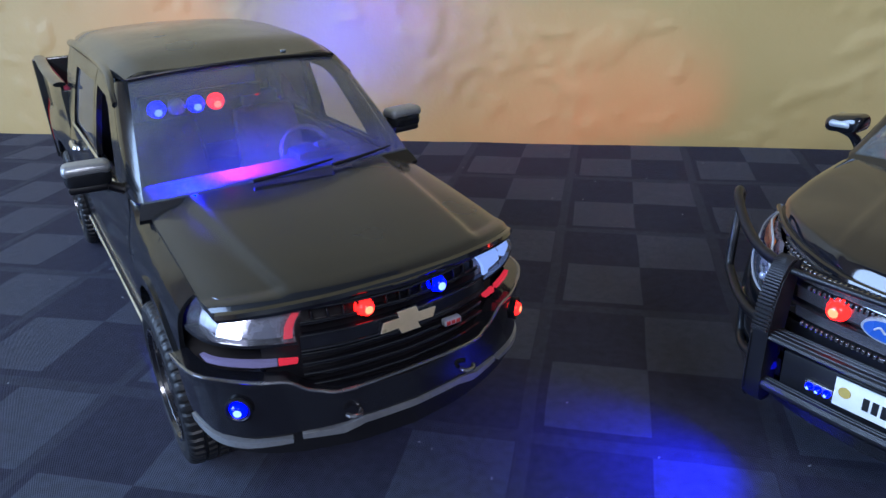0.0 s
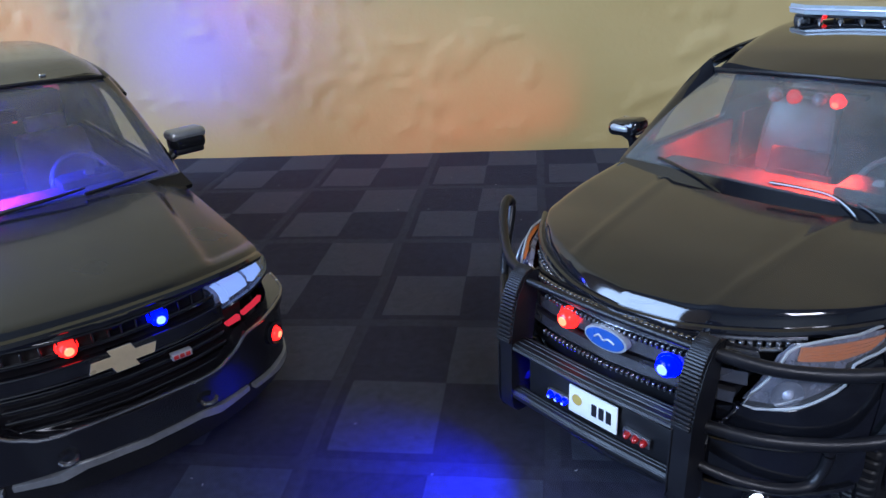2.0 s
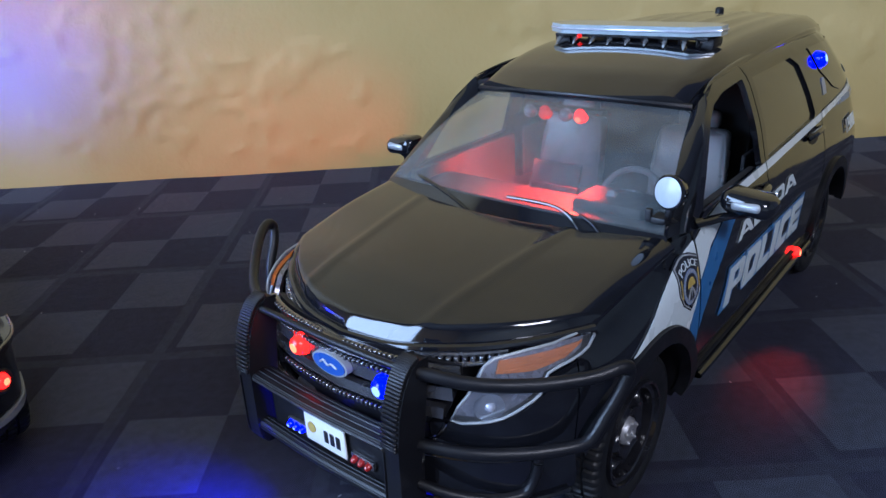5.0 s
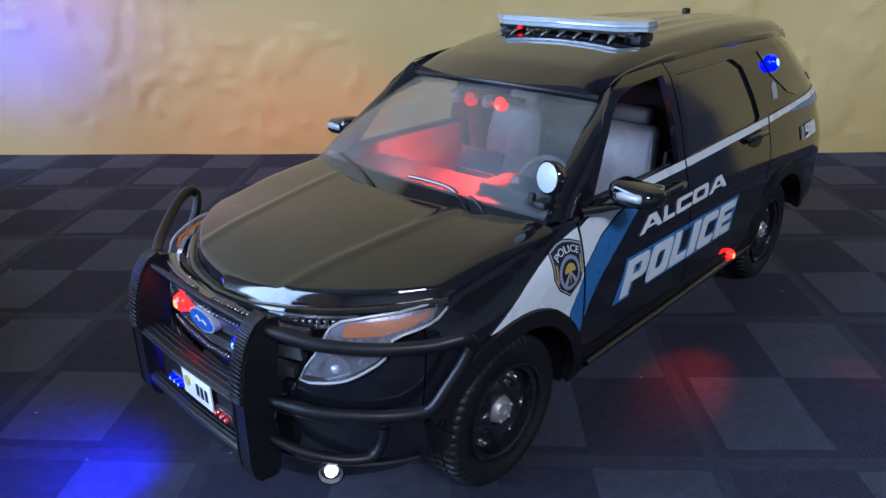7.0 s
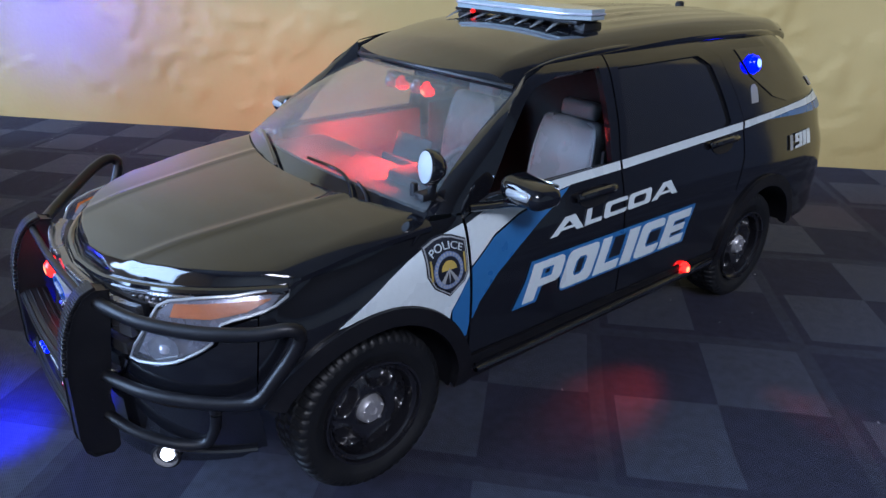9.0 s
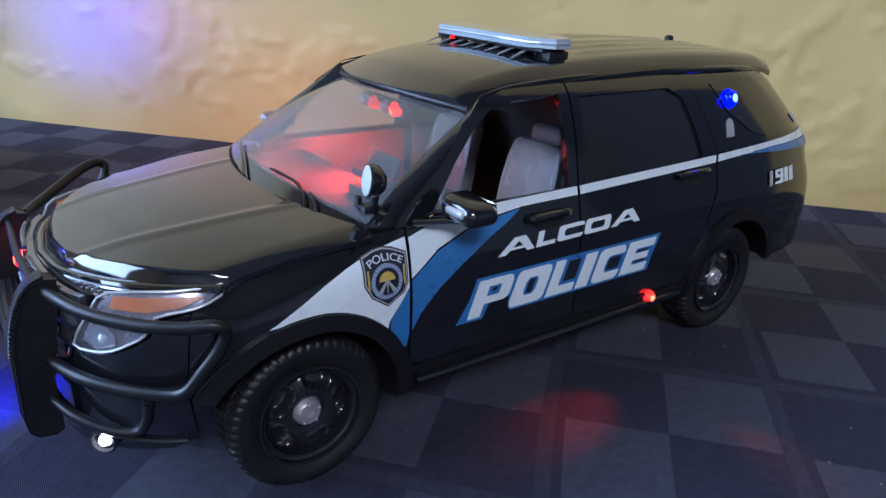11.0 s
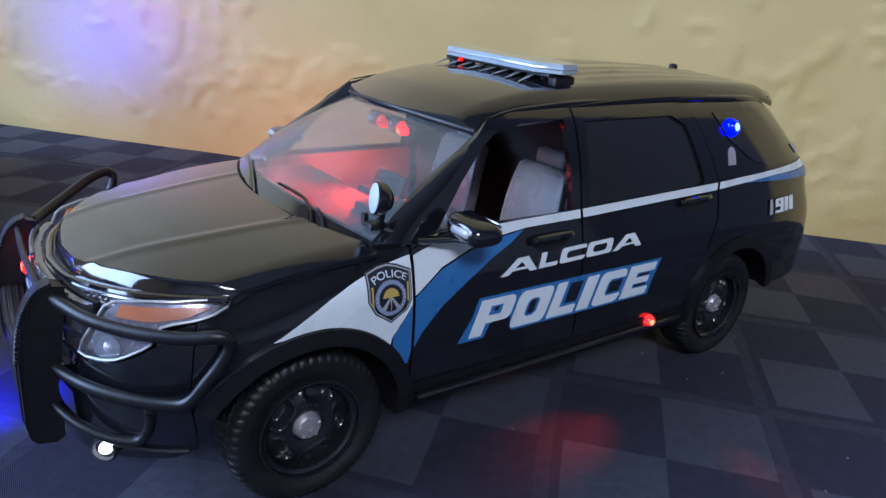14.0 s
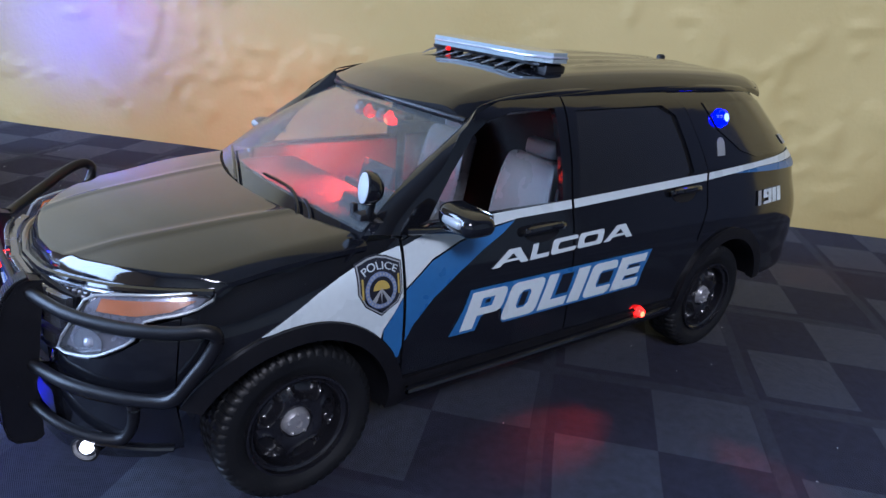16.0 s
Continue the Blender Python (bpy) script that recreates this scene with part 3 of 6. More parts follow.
# ---------------------------------------------------------------- shared pieces of the model cars
def wheel(parent, name, x, y, radius, width, rim_r, spokes, side, caps):
    """A wheel that faces outwards (side 1: left, -1: right): tyre with tread blocks, rim with openings, cap and nuts."""
    w, r = width / 2, radius
    rows = [(rim_r, -w * 0.8, 0), (rim_r + 0.03, -w, 0), (r * 0.88, -w, 0), (r * 0.955, -w * 0.92, 1), (r * 0.985, -w * 0.80, 1), (r * 0.998, -w * 0.5, 1), (r * 0.965, -w * 0.46, 0), (r * 0.965, -w * 0.40, 0),
            (r, -w * 0.36, 2), (r, -w * 0.05, 2), (r * 0.97, -w * 0.02, 0), (r * 0.97, w * 0.02, 0), (r, w * 0.05, 3), (r, w * 0.36, 3), (r * 0.965, w * 0.40, 0), (r * 0.965, w * 0.46, 0), (r * 0.998, w * 0.5, 1),
            (r * 0.985, w * 0.80, 1), (r * 0.955, w * 0.94, 1), (r * 0.905, w * 1.0, 1), (r * 0.89, w * 1.0, 0), (r * 0.80, w * 1.03, 0), (rim_r + 0.05, w * 0.98, 0), (rim_r + 0.02, w * 0.90, 0), (rim_r, w * 0.78, 0)]
    count = 52 * 6
    tyre, rings = bmesh.new(), []
    for rr, yy, lane in rows:
        ring = []
        for i in range(count):
            groove = lane and (i + (3 if lane in (1, 3) else 0)) % 6 in (0, 1)
            q = rr - (0.022 * r if groove else 0.0)
            t = 2 * math.pi * (i + (0.6 if lane == 1 else 0)) / count
            ring.append(tyre.verts.new((q * math.cos(t), yy, q * math.sin(t))))
        rings.append(ring)
    for a, b in zip(rings, rings[1:]):
        for i in range(count):
            j = (i + 1) % count
            tyre.faces.new((a[i], a[j], b[j], b[i]))
    d = w * 0.9
    rim = lathe([(rim_r * 0.98, -w * 0.7), (rim_r * 1.05, d), (rim_r * 1.045, d + 0.014), (rim_r * 1.0, d + 0.014), (rim_r * 0.985, d - 0.004), (rim_r * 0.93, d - 0.012), (rim_r * 0.915, d - 0.004), (rim_r * 0.89, d - 0.006), (rim_r * 0.87, d - 0.06), (rim_r * 0.86, -w * 0.6)], 72, "y")
    hub = part(name, rim, RIM, parent, "", Matrix.Translation(Vector((x, y, radius)) * K) @ (Matrix.Identity(4) if side > 0 else Matrix.Rotation(math.pi, 4, "Z")))
    part("tyre", tyre, RUBBER, hub)
    part("wheel_disc", wheel_disc(rim_r, d, spokes), RIM, hub)
    part("brake_disc", lathe([(0.03, -0.06), (rim_r * 0.8, -0.06), (rim_r * 0.8, -0.04), (0.03, -0.04)], 40, "y"), SMOKE, hub)
    if caps:
        part("hub_cap", lathe([(0.005, d - 0.014), (0.014, d - 0.014), (0.018, d - 0.006), (0.048, d - 0.008), (0.060, d - 0.020), (0.066, d - 0.062), (0.005, d - 0.062)], 32, "y"), STEEL, hub, "bright steel hub cap")
        for i in range(5):
            a = 2 * math.pi * i / 5 + 0.3
            nut = lathe([(0.002, d + 0.001), (0.006, d - 0.001), (0.010, d - 0.008), (0.011, d - 0.035), (0.002, d - 0.035)], 8, "y", (0.046 * math.cos(a), 0, 0.046 * math.sin(a)))
            part("lug_nut", nut, STEEL, hub)
    else:
        part("hub_cap", lathe([(0.005, d - 0.006), (0.05, d - 0.01), (0.06, d - 0.06), (0.005, d - 0.06)], 24, "y"), SMOKE, hub)
    return hub


def wheel_disc(rim_r, d, holes):
    """A pressed disc: a raised ring round the hub, and oval openings sunk deep between broad spokes."""
    bm, rows = bmesh.new(), []
    level = curve_of((0.0, 0.26, 0.33, 0.48, 0.62, 0.80, 0.90), (-0.055, -0.055, -0.024, -0.018, -0.026, -0.046, -0.060))
    na, nr = 150, 32
    for j in range(nr + 1):
        q = 0.10 + 0.80 * j / nr
        row = []
        for i in range(na):
            t = 2 * math.pi * i / na
            k = (t * holes / (2 * math.pi)) % 1.0 - 0.5
            e = (abs(k / 0.30) ** 2.6 + abs((q - 0.66) / 0.135) ** 2.6) ** (1 / 2.6)
            sunk = min(max((1.22 - e) / 0.50, 0.0), 1.0)
            lip = math.exp(-((e - 1.30) / 0.14) ** 2) * 0.006
            row.append(bm.verts.new((q * rim_r * math.cos(t), d + level(q) + lip - 0.040 * sunk * sunk * (3 - 2 * sunk), q * rim_r * math.sin(t))))
        rows.append(row)
    for a, b in zip(rows, rows[1:]):
        for i in range(na):
            j = (i + 1) % na
            bm.faces.new((a[i], a[j], b[j], b[i]))
    bm.faces.new(rows[0])
    return bm


def led_bulb(parent, name, p, way, r, material, label="", length=1.6):
    """A small round-nosed lamp that points along way."""
    bm = lathe([(0.001, r * length), (r * 0.25, r * length * 0.985), (r * 0.5, r * length * 0.92), (r * 0.85, r * length * 0.65), (r, r * 0.3), (r, 0), (r * 1.15, 0), (r * 1.15, -r * 0.3), (0.001, -r * 0.3)], 18, "z")
    m = Matrix.Translation(p) @ Vector(way).to_track_quat("Z", "Y").to_matrix().to_4x4()
    ob = part(name, moved(bm, m), material, parent, label)
    core = {LED_RED.name: CORE_RED, LED_BLUE.name: CORE_BLUE}.get(material.name)
    if core:
        tip, size = m @ Vector((0, 0, r * length)), r * 0.55
        ob.data.materials.append(core)
        for f in ob.data.polygons:
            if (f.center / K - tip).length < size:
                f.material_index = 1
    return ob


def steering_wheel(parent, p, r, tilt):
    ring = tube([(0, r * math.cos(a), r * math.sin(a)) for a in (2 * math.pi * i / 24 for i in range(24))], 0.016, 8, 1, True)
    for a in (0, math.pi, -math.pi / 2):
        merge(ring, tube([(0.02, 0, 0), (0, r * math.cos(a), r * math.sin(a))], 0.014, 6, 1))
    merge(ring, lathe([(0.005, 0.03), (0.06, 0.025), (0.065, 0.0), (0.005, 0.0)], 16, "x"))
    merge(ring, tube([(0.0, 0, 0), (0.25, 0, 0)], 0.025, 8, 1))
    part("steering_wheel", moved(ring, pose(*p, 0, tilt, 0)), SEAT, parent, "grey plastic steering wheel")


def seat(parent, x, y, z, material, label, high=0.62):
    base = part("seat", box(-0.24, 0.26, -0.23, 0.23, -0.02, 0.12, 0.05, 3), material, parent, label, Matrix.Translation(Vector((x, y, z)) * K))
    back = box(-0.055, 0.055, -0.225, 0.225, 0.0, high, 0.045, 4)
    for v in back.verts:
        v.co.y *= 1.0 - 0.12 * max(0, v.co.z / high) ** 2
        v.co.x -= 0.03 * math.cos(v.co.y * 6) - 0.02
    rest = part("seat_back", moved(back, pose(-0.22, 0, 0.08, 0, -12, 0)), material, base)
    for k in (-1, 1):
        pipe = tube([(0.045, k * 0.205, 0.05), (0.050, k * 0.205, high * 0.5), (0.045, k * 0.178, high - 0.045), (0.040, k * 0.12, high - 0.012)], 0.012, 8, 5)
        part("piping", moved(pipe, pose(-0.22, 0, 0.08, 0, -12, 0)), material, rest)
    part("headrest", moved(box(-0.04, 0.04, -0.12, 0.12, 0.0, 0.10, 0.03, 3), pose(-0.345, 0, 0.06 + high, 0, -8, 0)), material, base)


# ---------------------------------------------------------------- the police car
PIU_U = (-4.6, -4.2, -4.0, -3.8, -3.4, -2.86, -0.3, 0.0, 0.25, 0.45, 0.65, 0.85, 1.05, 1.3)
piu_xb = curve_of(PIU_U, (-4.0, -3.96, -3.88, -3.75, -3.4, -2.86, -0.3, 0.0, 0.28, 0.50, 0.68, 0.79, 0.845, 0.868))
piu_yb = curve_of(PIU_U, (0, 0.58, 0.74, 0.83, 0.885, 0.895, 0.895, 0.895, 0.875, 0.80, 0.66, 0.48, 0.26, 0))
piu_xt = curve_of(PIU_U, (-3.94, -3.90, -3.83, -3.71, -3.38, -2.86, -0.3, 0.0, 0.25, 0.45, 0.64, 0.77, 0.83, 0.85))
piu_yt = curve_of(PIU_U, (0, 0.54, 0.69, 0.78, 0.835, 0.845, 0.85, 0.835, 0.785, 0.70, 0.585, 0.445, 0.25, 0))
piu_w = curve_of((0.3, 0.75, 0.86, 0.95, 1.05), (0, 0.02, 0.15, 0.45, 1.0))
piu_g = curve_of((1.05, 1.2, 1.33, 1.5, 1.58, 1.64, 1.70), (1, 0.945, 0.905, 0.83, 0.785, 0.72, 0.60))
piu_tuck = curve_of((0.2, 0.30, 0.38, 0.47, 0.62), (0.90, 0.93, 0.97, 0.993, 1.0))
piu_lean = curve_of((-4.6, -3.8, -3.4, -2.9, -2.6), (0.70, 0.75, 0.55, 0.04, 0))


def piu_side(u, z):
    w = piu_w(z)
    x = piu_xb(u) * (1 - w) + piu_xt(u) * w
    y = piu_yb(u) * (1 - w) + piu_yt(u) * w
    if z > 1.05:
        y *= piu_g(z)
        x += piu_lean(u) * 1.45 * max(0.0, z - 1.18)
    if -0.46 < u < 0.36:  # the fender's rounded shoulder
        top = 0.950 + 0.165 * min(1.0, (0.335 - u) / 0.70)
        y -= 0.045 * min(1.0, max(0.0, 1 - (top - z) / 0.12)) ** 2 * min(1.0, (u + 0.46) / 0.15, (0.36 - u) / 0.10)
    return x, y * piu_tuck(z), z


piu_side.mid = -1.4
PS = normal_push(piu_side)
piu_lip = curve_of((0, 0.2, 0.49, 0.65, 0.79), (0.79, 0.765, 0.63, 0.49, 0.30))
piu_crown = curve_of((-0.4, 0.0, 0.3, 0.5, 0.65, 0.8), (1.165, 1.135, 1.105, 1.078, 1.045, 1.0))
piu_edge_y = curve_of((-0.4, 0.0, 0.3), (0.855, 0.835, 0.785))
piu_edge_z = curve_of((-0.4, 0.0, 0.3, 0.5, 0.65), (1.13, 1.095, 1.045, 1.02, 1.0))


def piu_hood(x, y):
    a = abs(y)
    d = max(0.0, piu_lip(min(a, 0.79)) - x) if a > 0.001 else max(0.0, 0.79 - x)
    w = min(1.0, a / piu_edge_y(min(x, 0.3))) ** 2.4
    top = piu_crown(x) * (1 - w) + piu_edge_z(x) * w
    top += 0.007 * math.exp(-((a - 0.36 - 0.12 * (0.3 - x)) / 0.022) ** 2)
    foot = 0.945 + 0.05 * (a / 0.79) ** 2
    roll = 1 - (1 - min(d / 0.050, 1.0)) ** 2.2
    return x, y, foot + (top - foot) * roll


def lifted(base):
    def surf(u, v, out):
        p = Vector(base(u, v))
        return p + Vector((0, 0, out))
    return surf


def piu_roof(x, y):
    drop = 0.07 * (y / 0.615) ** 2 * min(1.0, max(0.0, (x + 1.5) / 0.5))
    crown = curve_of((-3.5, -3.3, -2.4, -1.5, -1.0, -0.82, -0.73), (1.69, 1.735, 1.768, 1.742, 1.672, 1.614, 1.580))(x + drop)
    half = curve_of((-3.5, -3.0, -1.5, -0.9), (0.545, 0.60, 0.622, 0.615))(x)
    a = abs(y) / half
    z = crown - 0.035 * a ** 2 - 0.07 * max(0, a - 0.8) ** 2 / 0.04
    if -3.2 < x < -1.75:
        for k in (0.12, 0.26, 0.40):
            z += 0.009 * math.exp(-((abs(y) - k) / 0.022) ** 2) * min(1, (x + 3.2) / 0.1, (-1.75 - x) / 0.1)
    return x, y, z


def piu_glass(s, t):
    """The windshield: s across from -1 to 1, t from cowl to roof."""
    bot = Vector((-0.16 - 0.13 * s * s, 0.785 * s, 1.165 - 0.043 * s * s))
    top = Vector((-0.75 - 0.18 * s * s, 0.615 * s, 1.565 - 0.047 * s * s))
    p = bot.lerp(top, t)
    return p + Vector((0.03, 0, 0.05)) * math.sin(math.pi * t) * (1 - 0.5 * s * s)


def pushed_glass(fn):
    def surf(s, t, out):
        return Vector(fn(s, t)) + Vector((0.58, 0, 0.8)) * out
    return surf


def mirror_pod(s):
    """A rounded mirror housing, deeper at its inner end and drawn in towards the tip."""
    bm = box(-0.072, 0.085, -0.110, 0.110, -0.050, 0.054, 0.046, 5)
    for v in bm.verts:
        t = s * v.co.y / 0.110
        v.co.z *= 1.0 - 0.16 * max(0.0, t)
        v.co.x -= 0.018 * max(0.0, t) ** 2
        v.co.z -= 0.012 * t
    return bm


def glyph(c, w, h, thin):
    """The strokes of one block letter, w wide and h high, as plane outlines that butt together."""
    v, g, k = (min(0.30 * w, 0.042), 0.26 * h, 0.22 * h) if thin else (min(0.36 * w, 0.072), 0.25 * h, 0.16 * h)
    if c == "A":
        return [[(0, 0), (0.20 * w, 0), (0.50 * w, 0.72 * h), (0.46 * w, h), (0.36 * w, h)], [(0.46 * w, h), (0.50 * w, 0.72 * h), (0.80 * w, 0), (w, 0), (0.66 * w, h)],
                [(0.292 * w, 0.22 * h), (0.708 * w, 0.22 * h), (0.642 * w, 0.38 * h), (0.358 * w, 0.38 * h)]]
    if c == "L":
        return [[(0, 0), (v, 0), (v, h), (0, h)], [(v, 0), (w, 0), (w, g), (v, g)]]
    if c == "I" or c == "1":
        return [[(0, 0), (w, 0), (w, h), (0, h)]]
    left = [(w / 2, 0), (w / 2, g), (v + k * 0.6, g), (v, g + k * 0.6), (v, h - g - k * 0.6), (v + k * 0.6, h - g), (w / 2, h - g), (w / 2, h), (k, h), (k * 0.3, h - k * 0.3), (0, h - k), (0, k), (k * 0.3, k * 0.3), (k, 0)]
    right = [(w - a, b) for a, b in left]
    if c == "O":
        return [left, right]
    if c == "C":
        return [left, [(w / 2, 0), (w / 2, g), (w, g), (w, k), (w - k * 0.3, k * 0.3), (w - k, 0)], [(w / 2, h), (w / 2, h - g), (w, h - g), (w, h - k), (w - k * 0.3, h - k * 0.3), (w - k, h)]]
    if c == "E":
        m = 0.20 * h
        return [[(0, 0), (v, 0), (v, h), (0, h)], [(v, 0), (w * 0.96, 0), (w * 0.96, g), (v, g)], [(v, h / 2 - m / 2), (w * 0.88, h / 2 - m / 2), (w * 0.88, h / 2 + m / 2), (v, h / 2 + m / 2)], [(v, h - g), (w, h - g), (w, h), (v, h)]]
    if c == "P":
        z, r = 0.34 * h, 0.20 * h
        return [[(0, 0), (v, 0), (v, h), (0, h)], [(v, z), (w - k, z), (w - k * 0.3, z + k * 0.3), (w, z + k), (w, h - k), (w - k * 0.3, h - k * 0.3), (w - k, h), (v, h), (v, h - r), (w - v * 0.95, h - r), (w - v * 0.95, z + r), (v, z + r)]]
    z = 0.42 * h  # a nine
    t = 0.19 * h
    return [[(w * 0.62, 0), (w, 0), (w, h), (w * 0.62, h)], [(0, 0), (w * 0.62, 0), (w * 0.62, t), (0, t)], [(0, z), (w * 0.62, z), (w * 0.62, z + t), (w * 0.38, z + t), (w * 0.38, h - t), (w * 0.62, h - t), (w * 0.62, h), (0, h)]]


def spaced(*letters, high=1.0, thin=False):
    return [[(a + at_, b) for a, b in poly] for c, at_, w in letters for poly in glyph(c, w, high, thin)]


COUNTERS = [[(0.098, 0.115), (0.125, 0.115), (0.125, 0.132), (0.098, 0.132)], [(0.330, 0.056), (0.368, 0.056), (0.368, 0.122), (0.330, 0.122)],
            [(0.578, 0.062), (0.662, 0.062), (0.662, 0.165), (0.578, 0.165)], [(0.892, 0.058), (0.985, 0.058), (0.985, 0.120), (0.892, 0.120)],
            [(1.115, 0.054), (1.20, 0.054), (1.20, 0.066), (1.115, 0.066)], [(1.115, 0.112), (1.20, 0.112), (1.20, 0.124), (1.115, 0.124)]]


def police_car():
    car = thing("police_car", "black model police SUV with white and blue side stripes", "model car",
                pose(2.2556 * K, 2.8565 * K, 0, 0, 0, -131.9), "model cars")
    FW, RW, AR = (-0.005, 0.39), (-2.87, 0.39), 0.405

    # panels of both sides
    for s in (1, -1):
        mir = s < 0
        fender = [(-0.445, 0.50), (-0.41, 0.50)] + arc(*FW, AR, 166, 20, 20)[1:] + [(0.42, 0.62), (0.405, 0.80), (0.395, 0.93), (0.335, 0.948), (0.285, 0.985), (0.25, 1.02), (0.15, 1.05), (0.0, 1.078), (-0.25, 1.10), (-0.42, 1.115), (-0.445, 1.115)]
        part("front_fender", patch(fender, PS, mirror=mir), BLACK, car)
        fd = part("front_door", patch([(-0.457, 0.49), (-0.457, 1.10), (-0.62, 1.155), (-1.46, 1.165), (-1.46, 0.47)], PS, mirror=mir), BLACK, car)
        rd = part("rear_door", patch([(-1.472, 0.47), (-1.472, 1.165), (-2.62, 1.20), (-2.60, 1.0), (-2.52, 0.83)] + arc(*RW, AR, 52, 14, 10) + [(-2.40, 0.47)], PS, mirror=mir), BLACK, car)
        quarter = [(-2.635, 1.20), (-2.615, 1.0), (-2.535, 0.83), (-2.54, 0.80)] + arc(*RW, AR, 44, 166, 20)[1:] + [(-3.34, 0.45), (-3.95, 0.46), (-4.25, 0.50), (-4.25, 1.24), (-3.8, 1.245), (-3.0, 1.215)]
        part("quarter_panel", patch(quarter, PS, mirror=mir), BLACK, car)
        # pillars and window frames
        part("front_window_frame", patch([(-0.60, 1.168), (-0.735, 1.345), (-0.88, 1.49), (-0.97, 1.545), (-1.12, 1.575), (-1.41, 1.588), (-1.40, 1.168), (-1.462, 1.163), (-1.475, 1.64), (-1.12, 1.635), (-0.93, 1.58), (-0.81, 1.50), (-0.45, 1.10), (-0.55, 1.155)], PS, 0.004, 0.03, 0.05, mir), BLACK, fd)
        part("rear_window_frame", patch([(-1.52, 1.172), (-1.545, 1.575), (-2.24, 1.58), (-2.35, 1.525), (-2.49, 1.215), (-2.44, 1.188), (-2.63, 1.20), (-2.45, 1.56), (-2.33, 1.64), (-1.487, 1.64), (-1.474, 1.165)], PS, 0.004, 0.03, 0.05, mir), BLACK, rd)
        part("window", patch([(-1.51, 1.165), (-1.535, 1.58), (-2.24, 1.585), (-2.355, 1.53), (-2.50, 1.215), (-2.44, 1.18)], PS, -0.012, 0.012, 0.06, mir), TINT, rd, "dark tinted side window")
        part("rear_pillar", patch([(-2.46, 1.56), (-2.34, 1.64), (-3.5, 1.64), (-4.2, 1.62), (-4.25, 1.22), (-3.8, 1.24), (-2.64, 1.205)], PS, 0.0, 0.02, 0.06, mir), BLACK, car)
        qw = part("quarter_window", patch([(-2.63, 1.585), (-3.9, 1.575), (-4.0, 1.27), (-3.20, 1.255), (-3.0, 1.30), (-2.76, 1.43)], PS, 0.006, 0.012, 0.06, mir), TINT, car, "dark tinted quarter window")
        led_bulb(qw, "strobe_lamp", PS(-2.785, 1.495, 0.012) * Vector((1, s, 1)), (0, s, 0.3), 0.050, LED_BLUE if s > 0 else LED_RED, "lit blue strobe lamp" if s > 0 else "lit red strobe lamp", 0.9)
        part("sticker", patch([(-2.73, 1.285), (-2.81, 1.285)] + arc(-2.77, 1.35, 0.04, 180, 0, 8), PS, 0.005, 0.003, 0.05, mir), SILVERDECAL, car)
        part("rear_sticker", patch([(-3.76, 1.30), (-3.86, 1.295), (-3.84, 1.355), (-3.75, 1.36)], PS, 0.013, 0.003, 0.05, mir), SILVERDECAL, car)
        # flares, rocker and sill
        for c, nm in ((FW, "front_arch_flare"), (RW, "rear_arch_flare")):
            start, stop = (26, 186) if c is FW else (-6, 172)
            ring = arc(*c, AR - 0.015, start, stop, 30) + arc(*c, AR + 0.055, stop, start, 30)
            part(nm, patch(ring, PS, 0.022, 0.05, 0.05, mir), MATTE, car)
            liner = bmesh.new()
            rings = [[liner.verts.new((c[0] + (AR - 0.005) * math.cos(radians(a)), s * (y or PS(c[0] + AR * math.cos(radians(a)), c[1] + AR * math.sin(radians(a)), -0.012).y), c[1] + (AR - 0.005) * math.sin(radians(a)))) for a in range(20 if c is FW else -10, 191 if c is FW else 175, 10)] for y in (0, 0.50)]
            for i in range(len(rings[0]) - 1):
                liner.faces.new((rings[0][i], rings[0][i + 1], rings[1][i + 1], rings[1][i]))
            liner.faces.new(rings[1])
            part("wheel_well", liner, MATTE, car)
        part("rocker_panel", patch([(-0.44, 0.485), (-2.42, 0.465), (-2.43, 0.36), (-0.42, 0.34)], PS, 0.012, 0.03, 0.1, mir), MATTE, car)
        part("sill_step", tube([(-0.55, s * 0.895, 0.42), (-0.62, s * 0.905, 0.42), (-2.2, s * 0.905, 0.425), (-2.28, s * 0.895, 0.425)], 0.028, 10, 3, flat=0.6), BLACK, car)
        # handles
        for door, hx, hz in ((fd, -1.25, 1.035), (rd, -2.38, 1.10)):
            cup = part("handle_cup", patch(arc(hx, hz, 0.11, 0, 360, 24, 0.045)[:-1], PS, 0.004, 0.01, 0.03, mir), MATTE, door)
            a, b, c, d = (PS(hx + dx, hz + dz, o) * Vector((1, s, 1)) for dx, dz, o in ((0.13, 0.01, 0.008), (0.09, 0.02, 0.035), (-0.09, 0.022, 0.035), (-0.13, 0.018, 0.008)))
            part("door_handle", tube([a, b, c, d], 0.019, 8, 4), BLACK, door)
        # mirror
        mirror = part("side_mirror", mirror_pod(s), BLACK, car,
                      m=pose(-0.66 * K, s * 0.99 * K, 1.215 * K, 0, 0, 0))
        part("turn_lamp", box(-0.030, 0.010, -0.062, 0.062, -0.020, 0.020, 0.018, 3), SILVERDECAL, mirror, m=pose(0.081 * K, s * 0.005 * K, 0.004 * K))
        part("mirror_glass", box(-0.006, 0.0, -0.085, 0.085, -0.038, 0.038, 0.003, 1), CHROME, mirror, m=pose(-0.071 * K, 0, 0))
        arm = tube([(-0.50, s * 0.82, 1.135), (-0.56, s * 0.87, 1.145), (-0.62, s * 0.93, 1.160), (-0.66, s * 1.02, 1.170)], [0.040, 0.034, 0.032, 0.030], 10, 4, flat=0.45)
        part("mirror_arm", arm, BLACK, car)
